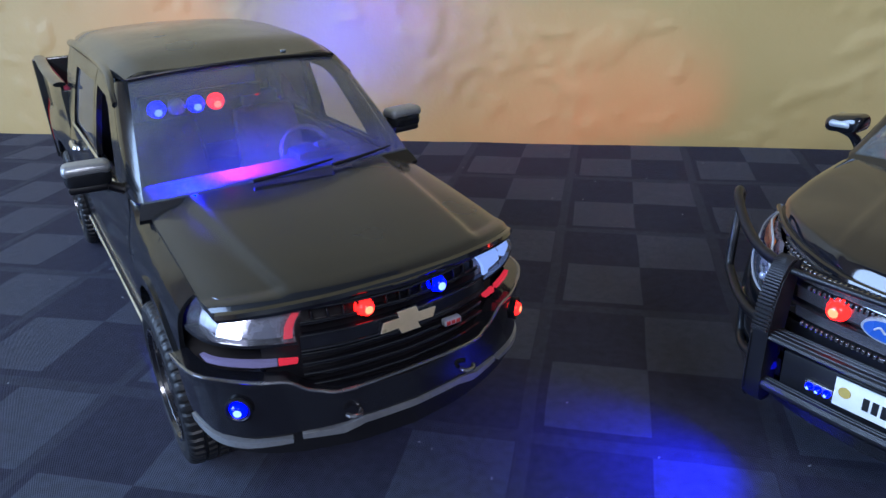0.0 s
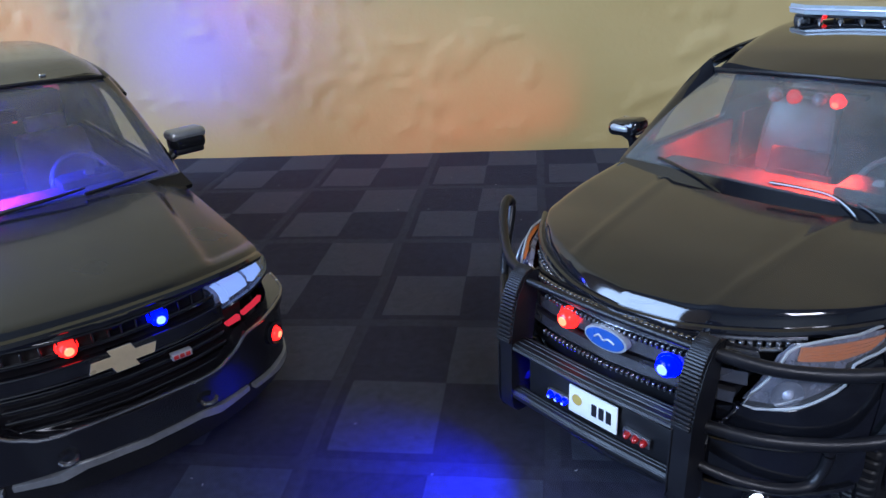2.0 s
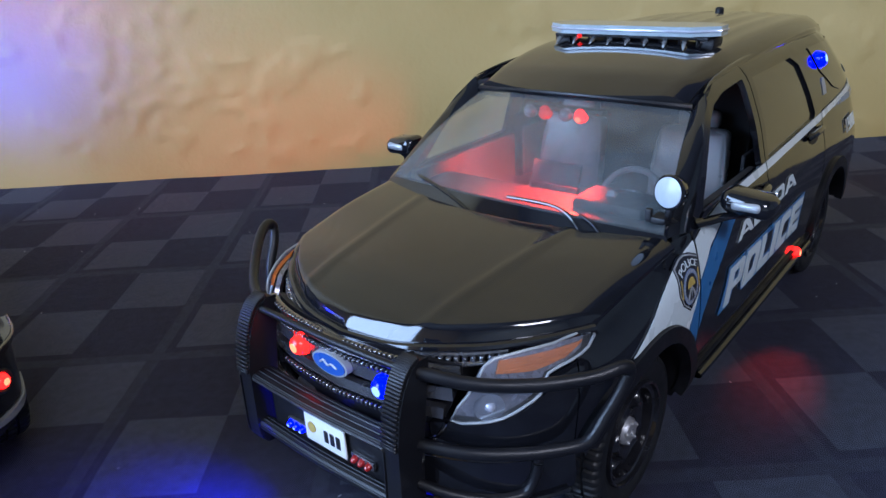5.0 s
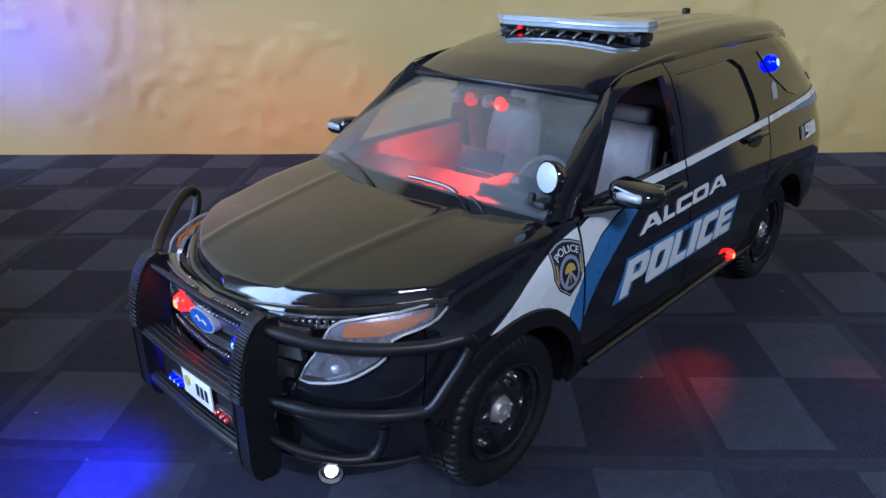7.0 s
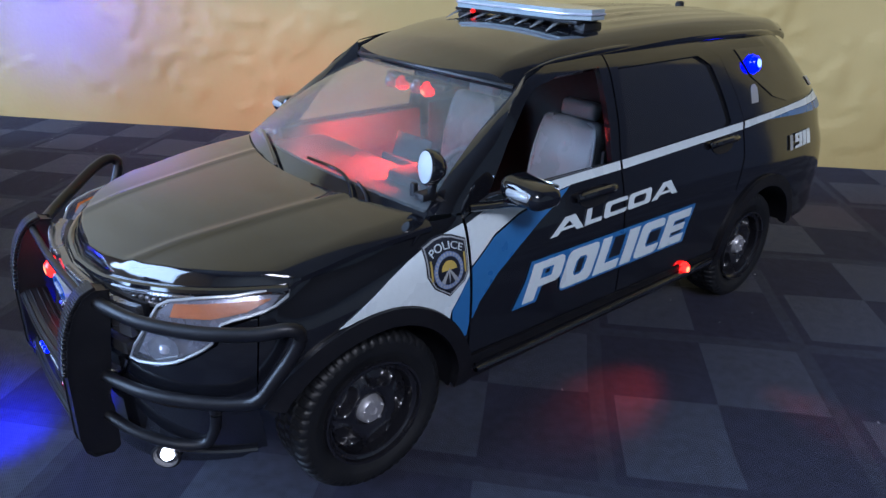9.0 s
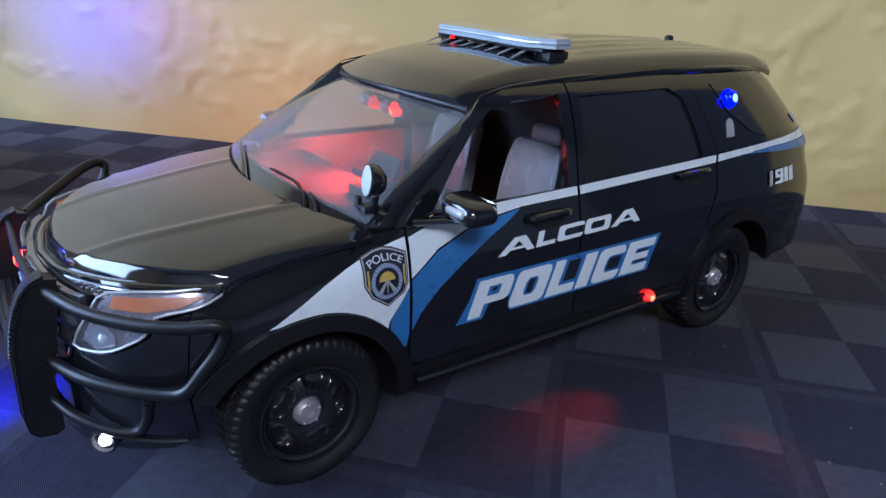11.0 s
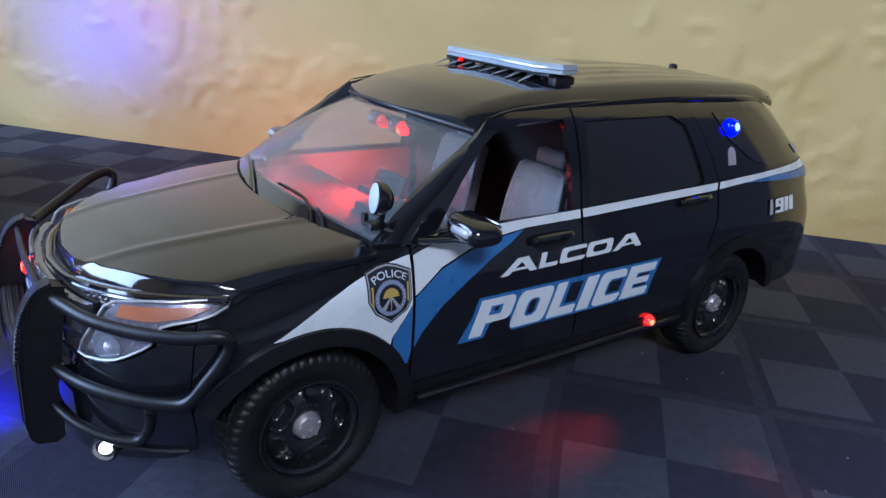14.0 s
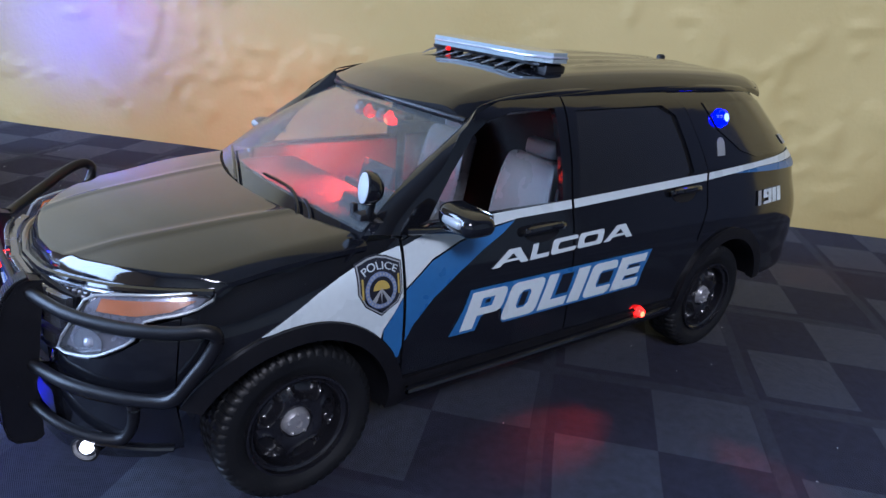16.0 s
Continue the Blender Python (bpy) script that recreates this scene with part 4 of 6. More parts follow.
        # A pillar between the windshield and the side glass
        inner = []
        bm = bmesh.new()
        for i in range(13):
            t = i / 12
            p = Vector(piu_glass(0.985, t)) * Vector((1, s, 1))
            zq = 1.118 + (1.60 - 1.118) * t
            uq = -0.465 - 0.475 * t
            q = Vector(PS(uq, zq, 0.004)) * Vector((1, s, 1))
            mid = (p + q) / 2 + Vector((0.012, s * 0.014, 0.014))
            inner.append([bm.verts.new(v) for v in (p, p.lerp(mid, 0.5) + Vector((0.004, s * 0.004, 0.006)), mid, q.lerp(mid, 0.4) + Vector((0, s * 0.006, 0.006)), q)])
        for a, b in zip(inner, inner[1:]):
            for i in range(4):
                bm.faces.new((a[i], a[i + 1], b[i + 1], b[i]))
        part("windshield_pillar", bm, BLACK, car)
        # head lamp
        hl_poly = [(0.285, 0.992), (0.47, 0.998), (0.66, 0.988), (0.715, 0.945), (0.76, 0.875), (0.83, 0.765), (0.74, 0.762), (0.66, 0.778), (0.59, 0.815), (0.535, 0.855), (0.505, 0.915), (0.42, 0.935), (0.345, 0.955)]
        head = part("headlight", patch(hl_poly, PS, -0.03, 0.02, 0.05, mir), REFLECT, car, "clear headlight with an amber reflector")
        part("amber_reflector", patch([(0.35, 0.982), (0.645, 0.979), (0.665, 0.935), (0.54, 0.930), (0.43, 0.947)], PS, -0.010, 0.012, 0.04, mir), AMBER, head)
        for k in range(4):
            z = 0.940 + 0.010 * k
            part("reflector_rib", patch([(0.45 - 0.02 * k, z + 0.008), (0.64, z), (0.64, z + 0.003), (0.45 - 0.02 * k, z + 0.011)], PS, -0.006, 0.008, 0.05, mir), AMBER, head)
        part("headlight_trim", tube([PS(u, z, 0.004) * Vector((1, s, 1)) for u, z in hl_poly], 0.0055, 6, 2, True), SILVERDECAL, head, "bright silver lamp edge")
        part("lens", patch(hl_poly, PS, 0.004, 0.004, 0.05, mir), LENS, head)
        p = PS(0.70, 0.815, -0.008) * Vector((1, s, 1))
        bowl = lathe([(0.055, 0.0), (0.05, -0.01), (0.02, -0.03), (0.001, -0.03)], 24, "x")
        part("projector", moved(bowl, pose(*p, 0, 0, s * 45)), CHROME, head)
        led_bulb(head, "headlight_led", p - Vector((0.02, 0.015 * s, 0)), (0.7, 0.7 * s, 0), 0.024, LED_OFF, "clear unlit headlight lamp")
        # fog lamp low in the bumper
        fp = Vector(PS(0.73, 0.365, 0.012)) * Vector((1, s, 1))
        fog = part("fog_lamp", moved(lathe([(0.002, -0.03), (0.045, -0.02), (0.055, 0.012), (0.046, 0.016), (0.04, 0.0), (0.002, -0.012)], 24, "x"), pose(*fp, 0, 0, s * 50)), MATTE, car)
        led_bulb(fog, "fog_led", fp, (0.75, 0.6 * s, 0.05), 0.022, LED_WHITE, "lit white fog lamp", 1.0)
        # tail lamp
        part("tail_lamp", patch([(-3.92, 1.22), (-4.12, 1.22), (-4.14, 0.94), (-3.96, 0.92)], PS, 0.008, 0.03, 0.05, mir), REDLENS, car, "red tail lamp")
        # push-bar loops
        loop = [(0.85, s * 0.40, 0.962), (0.76, s * 0.58, 0.930), (0.63, s * 0.745, 0.918), (0.49, s * 0.88, 0.925), (0.395, s * 0.945, 0.940), (0.358, s * 0.952, 0.905), (0.385, s * 0.935, 0.83), (0.44, s * 0.91, 0.745), (0.492, s * 0.885, 0.672), (0.545, s * 0.835, 0.648), (0.66, s * 0.725, 0.645), (0.78, s * 0.58, 0.655), (0.87, s * 0.40, 0.672)]
        low = [(0.885, s * 0.40, 0.515), (0.82, s * 0.53, 0.475), (0.73, s * 0.64, 0.448), (0.645, s * 0.705, 0.445), (0.612, s * 0.728, 0.49), (0.60, s * 0.738, 0.555), (0.60, s * 0.738, 0.60)]
        if mir:
            loop = [(x, y - 0.02, z + (0.12 if z > 0.7 else 0.04) * min(1.0, max(0.0, (0.86 - x) / 0.35))) for x, y, z in loop]
        part("wrap_bar", tube(loop, 0.022, 12, 6, flat=1.15), MATTE, car)
        part("lower_wrap_bar", tube(low, 0.020, 12, 6), MATTE, car)
        for nm, x in (("front_wheel", -0.012), ("rear_wheel", -2.88)):
            wheel(car, nm, x, s * 0.722, 0.352, 0.225, 0.222, 5, s, True)
        if mir:
            continue
        # spot lamp on the driver's pillar
        sp = Vector((-0.32, s * 0.78, 1.325))
        spot = part("spot_lamp", moved(lathe([(0.001, -0.06), (0.04, -0.05), (0.066, -0.02), (0.072, 0.015), (0.068, 0.022), (0.001, 0.022)], 32, "x"), pose(*sp, 0, -8, -14 * s)), BLACK, car)
        part("lamp_face", moved(lathe([(0.001, 0.036), (0.036, 0.033), (0.062, 0.024), (0.062, 0.018), (0.001, 0.018)], 32, "x"), pose(*sp, 0, -8, -14 * s)), SPOTFACE, spot, "frosted white lamp face")
        neck = tube([sp + Vector((-0.02, 0, -0.05)), sp + Vector((-0.015, -s * 0.008, -0.10)), sp + Vector((-0.03, -s * 0.02, -0.135))], 0.017, 8, 4)
        merge(neck, box(-0.37, -0.29, s * 0.755 - 0.045, s * 0.755 + 0.02, 1.185, 1.215, 0.008))
        merge(neck, box(-0.315, -0.29, s * 0.70 - 0.014, s * 0.70 + 0.014, 1.19, 1.245, 0.006))
        merge(neck, tube([(-0.34, s * 0.75, 1.195), (-0.40, s * 0.785, 1.165)], 0.016, 8, 2))
        part("spot_lamp_bracket", neck, MATTE, spot)

    # bonnet, roof, glass
    lip = [(piu_lip(abs(y)), y) for y in np.linspace(-0.79, 0.79, 33)]

    def hood_at(a, b):
        y = (2 * a - 1) * (0.775 + 0.045 * b)
        x0, x1 = piu_lip(min(abs(y), 0.79)), -0.30 + 0.20 * max(0.0, 1 - (y / 0.8) ** 2)
        x, y, z = piu_hood(x0 + (x1 - x0) * b ** 1.8, y)
        return x, y, z + 0.006 - 0.030 * max(0.0, (abs(2 * a - 1) - 0.90) / 0.10) ** 2 * min(1.0, 6 * b)

    hood = part("hood", sheet(hood_at, 72, 60, 0.02), BLACK, car, "black hood with two raised creases")
    for k, (dx, dz, r) in enumerate(((0.030, -0.030, 0.010), (0.058, -0.062, 0.009))):
        line = [Vector(piu_hood(x - 0.009, y)) + Vector((dx * (1 - 0.25 * abs(y)), 0, dz)) for x, y in lip if abs(y) < 0.62 - 0.05 * k]
        part("grille_surround", tube(line, r, 8, 1, smooth=False), SMOKE, car, "smoked chrome grille trim")
        for a, b in zip(line, line[1:]):
            if k == 0:
                for f in (0.25, 0.75):
                    q = a.lerp(b, f) + Vector((0.016, 0, -0.016))
                    part("mesh_tooth", moved(box(-0.010, 0.010, -0.008, 0.008, -0.011, 0.011, 0.003, 1), pose(*q)), SMOKE, car)
    lipbar = [Vector(piu_hood(x - 0.009, y)) + Vector((0.014, 0, -0.004)) for x, y in lip]
    part("hood_lip", tube([p + Vector((0.004, 0, -0.008)) for p in lipbar], 0.016, 8, 1, smooth=False), BLACK, hood)
    roof_poly = [(-0.735 - 0.18 * (y / 0.615) ** 2, y) for y in np.linspace(0.615, -0.615, 15)] + [(-1.2, -0.622), (-1.6, -0.622), (-3.0, -0.60), (-3.45, -0.545)] + [(-3.52, y) for y in np.linspace(-0.45, 0.45, 7)] + [(-3.45, 0.545), (-3.0, 0.60), (-1.6, 0.622), (-1.2, 0.622)]
    roof = part("roof", patch(roof_poly, lifted(piu_roof), 0.006, 0.03, 0.04), BLACK, car, "black roof with raised ribs")
    for s in (1, -1):
        rail = [PS(u, z, 0.0) * Vector((1, s, 1)) for u, z in ((-0.93, 1.60), (-1.02, 1.618), (-1.10, 1.628), (-1.22, 1.636), (-1.6, 1.65), (-2.4, 1.655), (-3.2, 1.65), (-3.9, 1.63))]
        part("roof_rail", tube(rail, [0.002, 0.005, 0.009, 0.014, 0.022, 0.026, 0.024, 0.016], 10, 6), BLACK, roof)
    part("spoiler", patch([(-3.40, -0.54), (-3.56, -0.46), (-3.62, -0.25), (-3.64, 0), (-3.62, 0.25), (-3.56, 0.46), (-3.40, 0.54)], lifted(lambda x, y: (x, y, 1.672 - 0.1 * y * y + 0.10 * (x + 3.4))), 0.006, 0.03, 0.06), BLACK, roof)
    head = [Vector(piu_glass(s, 1.0)) + Vector((0.012, 0, 0.018)) for s in np.linspace(-0.99, 0.99, 17)]
    part("windshield_header", tube(head, [0.016, 0.012, 0.011, 0.010, 0.011, 0.012, 0.016], 8, 1, smooth=False), MATTE, roof)
    brow, rows = bmesh.new(), []
    for s in np.linspace(-1, 1, 25):
        a = Vector(piu_roof(-0.735 - 0.18 * s * s, 0.615 * s)) + Vector((0, 0, 0.006))
        b = Vector(piu_glass(1.04 * s, 1.0)) + Vector((0.010, 0, 0.0))
        m = a.lerp(b, 0.4) + Vector((0.006, 0, -0.002))
        rows.append([brow.verts.new(v) for v in (a, m, b)])
    for p, q in zip(rows, rows[1:]):
        for i in range(2):
            brow.faces.new((p[i], q[i], q[i + 1], p[i + 1]))
    part("roof_brow", brow, DULLBLACK, roof)
    ant = lathe([(0.03, 0), (0.03, 0.035), (0.018, 0.045), (0.001, 0.046)], 16, "z", (-3.2, -0.10, 1.735))
    part("antenna", ant, MATTE, roof)
    part("windshield", patch([(-0.985, 0.05), (0.985, 0.03), (0.985, 1.0), (-0.985, 1.0)], pushed_glass(piu_glass), 0.004, 0.004, 0.12, cell_v=0.1), GLASS, car, "hazy clear plastic windshield")
    part("cowl", patch([(-1.02, -0.16), (1.02, -0.16), (1.0, 0.045), (-1.0, 0.065)], pushed_glass(piu_glass), 0.003, 0.03, 0.1, cell_v=0.05), BLACK, car)
    for path in (((-0.68, 0.085), (-0.50, 0.05), (-0.32, 0.0), (-0.14, -0.07)), ((0.10, 0.065), (0.26, 0.07), (0.42, 0.06), (0.53, 0.0), (0.61, -0.09))):
        line = [Vector(piu_glass(*q)) + Vector((0.012, 0, 0.018)) for q in path]
        part("wiper", tube(line, 0.008, 8, 5), BLACK, car)
    # thin dark bar beside the second wiper, modelled in place of its shadow edge
    part("wiper_shadow_line", tube([Vector(piu_glass(*q)) + Vector((0.010, 0, 0.014)) for q in ((0.55, 0.05), (0.64, 0.0), (0.71, -0.08))], 0.006, 8, 5), MATTE, car)
    gate = patch([(-4.6, 0.50), (-4.25, 0.50), (-4.25, 1.22), (-4.15, 1.60), (-4.6, 1.62)], PS, -0.004, 0.02, 0.06)
    part("tailgate", merge(gate, patch([(-4.6, 0.50), (-4.25, 0.50), (-4.25, 1.22), (-4.15, 1.60), (-4.6, 1.62)], PS, -0.004, 0.02, 0.06, True)), BLACK, car)

    # nose: bumper cover, grille, badge
    part("bumper_cover", patch_across([(0.40, 0.40), (1.3, 0.40), (1.3, 0.60), (0.98, 0.60), (0.90, 0.66), (0.905, 0.735), (0.84, 0.752), (0.74, 0.748), (0.655, 0.764), (0.585, 0.80), (0.522, 0.845), (0.493, 0.902), (0.41, 0.925), (0.40, 0.925), (0.425, 0.62)], PS, 1.3, 0.0, 0.03, 0.05, 0.04), BLACK, car)
    part("lower_bumper", patch_across([(0.40, 0.40), (1.3, 0.40), (1.3, 0.29), (0.9, 0.29), (0.48, 0.34)], PS, 1.3, -0.01, 0.03, 0.05), BLACK, car)
    for z, o, r in ((0.405, 0.006, 0.013), (0.600, 0.004, 0.009)):
        ledge = [PS(u, z, o) for u in np.linspace(0.43, 1.29, 16)]
        part("bumper_ledge", tube([p * Vector((1, -1, 1)) for p in ledge] + ledge[::-1], r, 8, 1, smooth=False), BLACK, car)
    part("grille_back", patch_across([(0.92, 0.62), (1.3, 0.62), (1.3, 0.97), (0.78, 0.955), (0.79, 0.90)], PS, 1.3, -0.05, 0.02, 0.06), MATTE, car)
    for k, (z0, z1, mt) in enumerate(((0.665, 0.715, MATTE), (0.755, 0.80, SMOKE), (0.835, 0.885, SMOKE), (0.915, 0.955, SMOKE))):
        part("grille_bar", patch_across([(0.90 - 0.04 * k, z0), (1.3, z0), (1.3, z1), (0.89 - 0.035 * k, z1)], PS, 1.3, -0.006 if k else -0.02, 0.03, 0.05), mt, car)
    for mir in (False, True):
        s = -1 if mir else 1
        ch = [PS(u, z, 0.006) * Vector((1, s, 1)) for u, z in ((0.845, 0.752), (0.875, 0.69), (0.925, 0.66), (0.99, 0.645))]
        part("grille_trim", tube(ch, 0.008, 8, 4), CHROME, car)
        for row, z in enumerate((0.640, 0.735, 0.900, 0.965)):
            for k in range(17):
                u = 0.93 + 0.021 * k
                if z > 0.93:
                    u -= 0.03
                elif z > 0.7:
                    u += 0.05
                q = Vector(PS(u, z, 0.002)) * Vector((1, s, 1))
                part("mesh_tooth", moved(box(-0.012, 0.007, -0.006, 0.006, -0.009, 0.009, 0.002, 1), pose(*q, 0, 0, 0)), SMOKE, car)
    oval = [(0.086 * math.cos(a), 0.040 * math.sin(a)) for a in (2 * math.pi * i / 36 for i in range(36))]
    place = lambda b, c, out: Vector((0.875 + out, b, 0.86 + c))
    badge = part("oval_badge", patch([(1.12 * a, 1.18 * b) for a, b in oval], place, 0.008, 0.03, 0.05), SILVERDECAL, car, "blue oval badge with a silver edge")
    part("badge_face", patch(oval, place, 0.012, 0.008, 0.05), OVALBLUE, badge)
    part("badge_mark", tube([(0.888, -0.045, 0.858), (0.888, -0.025, 0.872), (0.888, -0.005, 0.856), (0.888, 0.018, 0.866), (0.888, 0.045, 0.855)], 0.0045, 6, 5), SILVERDECAL, badge)
    for y, mt, lb in ((-0.20, LED_RED, "lit red grille lamp"), (0.25, LED_BLUE, "lit blue grille lamp")):
        led_bulb(car, "grille_lamp", (0.850, y, 0.862 if y < 0 else 0.840), (1, 0, 0), 0.041, mt, lb, 1.1)

    # push bumper: two upright plates, cross bars, plate
    for s in (1, -1):
        side = [(0.80, 0.995), (0.845, 1.01), (0.885, 0.99), (0.925, 0.935), (0.96, 0.84), (0.98, 0.72), (0.985, 0.45), (0.975, 0.39), (0.95, 0.36), (0.885, 0.35), (0.862, 0.37), (0.858, 0.60), (0.83, 0.80)]
        y = 0.39 if s > 0 else -0.435
        post = patch(side, lambda a, b, out: Vector((a, out, b)), 0.034, 0.068, 0.5)
        post = moved(post, Matrix.Translation((0, y, 0)))
        bmesh.ops.bevel(post, geom=[e for e in post.edges if e.calc_face_angle(0) > 1.0], offset=0.006, segments=2, affect="EDGES")
        po = part("push_bar_post", post, MATTE, car, "matt black upright with a ribbed rubber face")
        front = smooth_line([(0.845, 0, 1.012), (0.888, 0, 0.992), (0.93, 0, 0.935), (0.964, 0, 0.84), (0.983, 0, 0.72)], 7)
        for i in range(0, len(front)):
            a = front[i]
            b = front[min(i + 1, len(front) - 1)] if i + 1 < len(front) else a + (a - front[i - 1])
            ang = math.degrees(math.atan2(b.z - a.z, b.x - a.x))
            part("rubber_rib", moved(box(-0.006, 0.006, -0.036, 0.036, -0.006, 0.010, 0.003, 1), pose(a.x, y, a.z, 0, -ang, 0)), MATTE, po)
    for nm, z, x, r, fl in (("top_bar", 0.972, 0.875, 0.014, 1.0), ("middle_bar", 0.690, 0.925, 0.052, 0.42), ("lower_bar", 0.455, 0.945, 0.032, 0.9)):
        bar = part(nm, tube([(x, -0.41, z), (x + 0.012, -0.02, z), (x, 0.36, z)], r, 14, 6, flat=fl), MATTE, car)
        for k in range(0 if nm == "top_bar" else 6):
            a = radians(20 + 28 * k)
            xx, zz = x + r * math.cos(a), z + r * fl * math.sin(a)
            part("bar_ridge", tube([(xx, -0.39, zz), (xx + 0.012, -0.02, zz), (xx, 0.34, zz)], 0.0038, 6, 4), MATTE, bar)
    part("bar_panel", box(0.915, 0.93, -0.34, 0.34, 0.47, 0.64, 0.004), MATTE, car)
    plate = part("number_plate", box(0.943, 0.952, -0.112, 0.118, 0.512, 0.638, 0.004, 2), PLATE, car, "white plate with a gold mark and dark bars")
    for k in range(3):
        y0 = 0.0 + 0.034 * k
        part("plate_bar", box(0.9515, 0.9545, y0, y0 + 0.024, 0.545, 0.60, 0.002, 1), INK, plate)
    part("plate_seal", moved(lathe([(0.001, 0.002), (0.024, 0.002), (0.024, -0.001), (0.001, -0.001)], 18, "x"), pose(0.953, -0.07, 0.583)), GOLDDECAL, plate)
    for y, mt, lb in ((-0.17, LED_BLUE, "lit blue push-bar lamp"), (0.20, REDLENS, "unlit red push-bar lamp")):
        lamp_body = part("bar_lamp", box(0.93, 0.948, y - 0.06, y + 0.06, 0.52, 0.565, 0.006, 2), SMOKE, car)
        for k in (-1, 0, 1):
            led_bulb(lamp_body, "strobe_led", (0.948, y + 0.036 * k, 0.542), (1, 0, -0.2), 0.014, mt, lb)

    # light bar
    base_z = 1.770
    bar = part("light_bar", box(-1.645, -1.485, -0.47, 0.45, base_z - 0.012, base_z + 0.006, 0.006, 2), MATTE, car, "slim roof light bar with a clear lens")
    lens_poly = [(-1.69, -0.44), (-1.62, -0.525), (-1.54, -0.525), (-1.445, -0.40), (-1.445, 0.375), (-1.53, 0.50), (-1.63, 0.50), (-1.70, 0.40)]

    def lens_at(a, b, out):
        k = 1.0 - max(0.0, out - 0.05) * 1.2
        return Vector((-1.57 + (a + 1.57) * k, b * (1 - max(0.0, out - 0.05) * 0.25), base_z + out))

    part("lens", patch(lens_poly, lens_at, 0.060, 0.050, 0.6), BARLENS, bar, "clear ice-blue lens")
    part("lens_rim", tube([lens_at(a, b, 0.036) for a, b in lens_poly], 0.007, 8, 1, True, smooth=False), LED_OFF, bar, "bright edge of the lens")
    led_bulb(bar, "bar_led", (-1.475, -0.30, base_z - 0.004), (1, 0, -0.2), 0.012, LED_RED_DIM, "small red lamp")
    for y in (-0.44, 0.42):
        part("bar_foot", box(-1.66, -1.52, y - 0.05, y + 0.05, 1.690, base_z - 0.004, 0.012, 2), MATTE, bar)
    for k in range(8):
        y = -0.40 + 0.108 * k
        # pale bracket tips run out over the roof to imitate the bar's spiky reflection
        tip = Vector(piu_roof(-1.345, y + 0.02)) + Vector((0, 0, 0.012))
        part("bar_bracket_reflection", tube([(-1.52, y - 0.04, base_z - 0.010), (-1.44, y - 0.015, base_z - 0.020), tip], [0.017, 0.013, 0.003], 6, 4, flat=0.45), CLEARPLASTIC, bar, "clear lamp bracket, its tip drawn out as a spiky roof reflection")
        part("bar_wire", tube([(-1.52, y + 0.03, base_z - 0.014), (-1.49, y + 0.05, base_z - 0.034), (-1.46, y + 0.07, base_z - 0.016)], 0.006, 6, 4), MATTE, bar)

    # decals on the doors
    def decal(name, poly, material, out=0.0065, mirror=False, label="", cell=0.06):
        part(name, patch(poly, PS, out, 0.0025, cell, mirror), material, car, label)

    for mir in (False, True):
        arch_edge = arc(*FW, AR + 0.058, 68, 136, 12)
        decal("white_stripe", [(0.155, 0.832), (0.05, 0.895), (-0.06, 0.955), (-0.16, 1.0), (-0.28, 1.045), (-0.443, 1.085), (-0.443, 0.875), (-0.40, 0.815), (-0.345, 0.745)] + arch_edge[::-1][:-1], WHITE, 0.0065, mir)
        decal("white_stripe", [(-0.459, 1.08), (-0.59, 1.12), (-0.80, 1.148), (-1.0, 1.155), (-1.455, 1.163), (-1.455, 1.122), (-1.1, 1.118), (-0.92, 1.10), (-0.75, 1.065), (-0.60, 1.01), (-0.459, 0.91)], WHITE, 0.0065, mir)
        decal("white_stripe", [(-1.475, 1.163), (-2.615, 1.196), (-2.605, 1.155), (-1.475, 1.122)], WHITE, 0.0065, mir)
        decal("white_stripe", [(-2.64, 1.197), (-3.2, 1.222), (-3.80, 1.255), (-4.03, 1.272), (-4.07, 1.215), (-3.65, 1.203), (-3.2, 1.19), (-2.95, 1.175), (-2.63, 1.157)], WHITE, 0.0065, mir)
        decal("blue_stripe", [(-2.90, 1.172), (-3.2, 1.188), (-3.65, 1.199), (-4.07, 1.208), (-4.09, 1.12), (-3.85, 1.145), (-3.3, 1.155)], BLUEVINYL, 0.0065, mir)
        decal("blue_stripe", [(-0.350, 0.742), (-0.40, 0.810), (-0.443, 0.868), (-0.443, 0.655), (-0.43, 0.60)] + arc(*FW, AR + 0.060, 153, 138, 5), BLUEVINYL, 0.0065, mir)
        decal("blue_stripe", [(-0.459, 0.90), (-0.60, 1.0), (-0.75, 1.055), (-0.92, 1.09), (-1.08, 1.112), (-1.0, 1.065), (-0.88, 1.01), (-0.73, 0.925), (-0.60, 0.84), (-0.50, 0.74), (-0.459, 0.67)], BLUEVINYL, 0.0065, mir)
        # shield badge
        shield = [(-0.33, 1.062), (-0.375, 1.055), (-0.437, 1.03), (-0.437, 0.90), (-0.415, 0.86), (-0.335, 0.815), (-0.26, 0.865), (-0.228, 0.92), (-0.228, 1.035), (-0.285, 1.055)]
        scaled = lambda k: [(-0.333 + (u + 0.333) * k, 0.94 + (z - 0.94) * k) for u, z in shield]
        decal("shield_badge", shield, NAVY, 0.009, mir, "dark police shield with a gold sun", 0.05)
        decal("shield_line", scaled(0.95), SILVERDECAL, 0.0105, mir, cell=0.05)
        decal("shield_field", scaled(0.90), NAVY, 0.012, mir, cell=0.05)
        disc = lambda r, dz=0.0: [(-0.333 + r * math.cos(a), 0.925 + dz + r * math.sin(a)) for a in (2 * math.pi * i / 28 for i in range(28))]
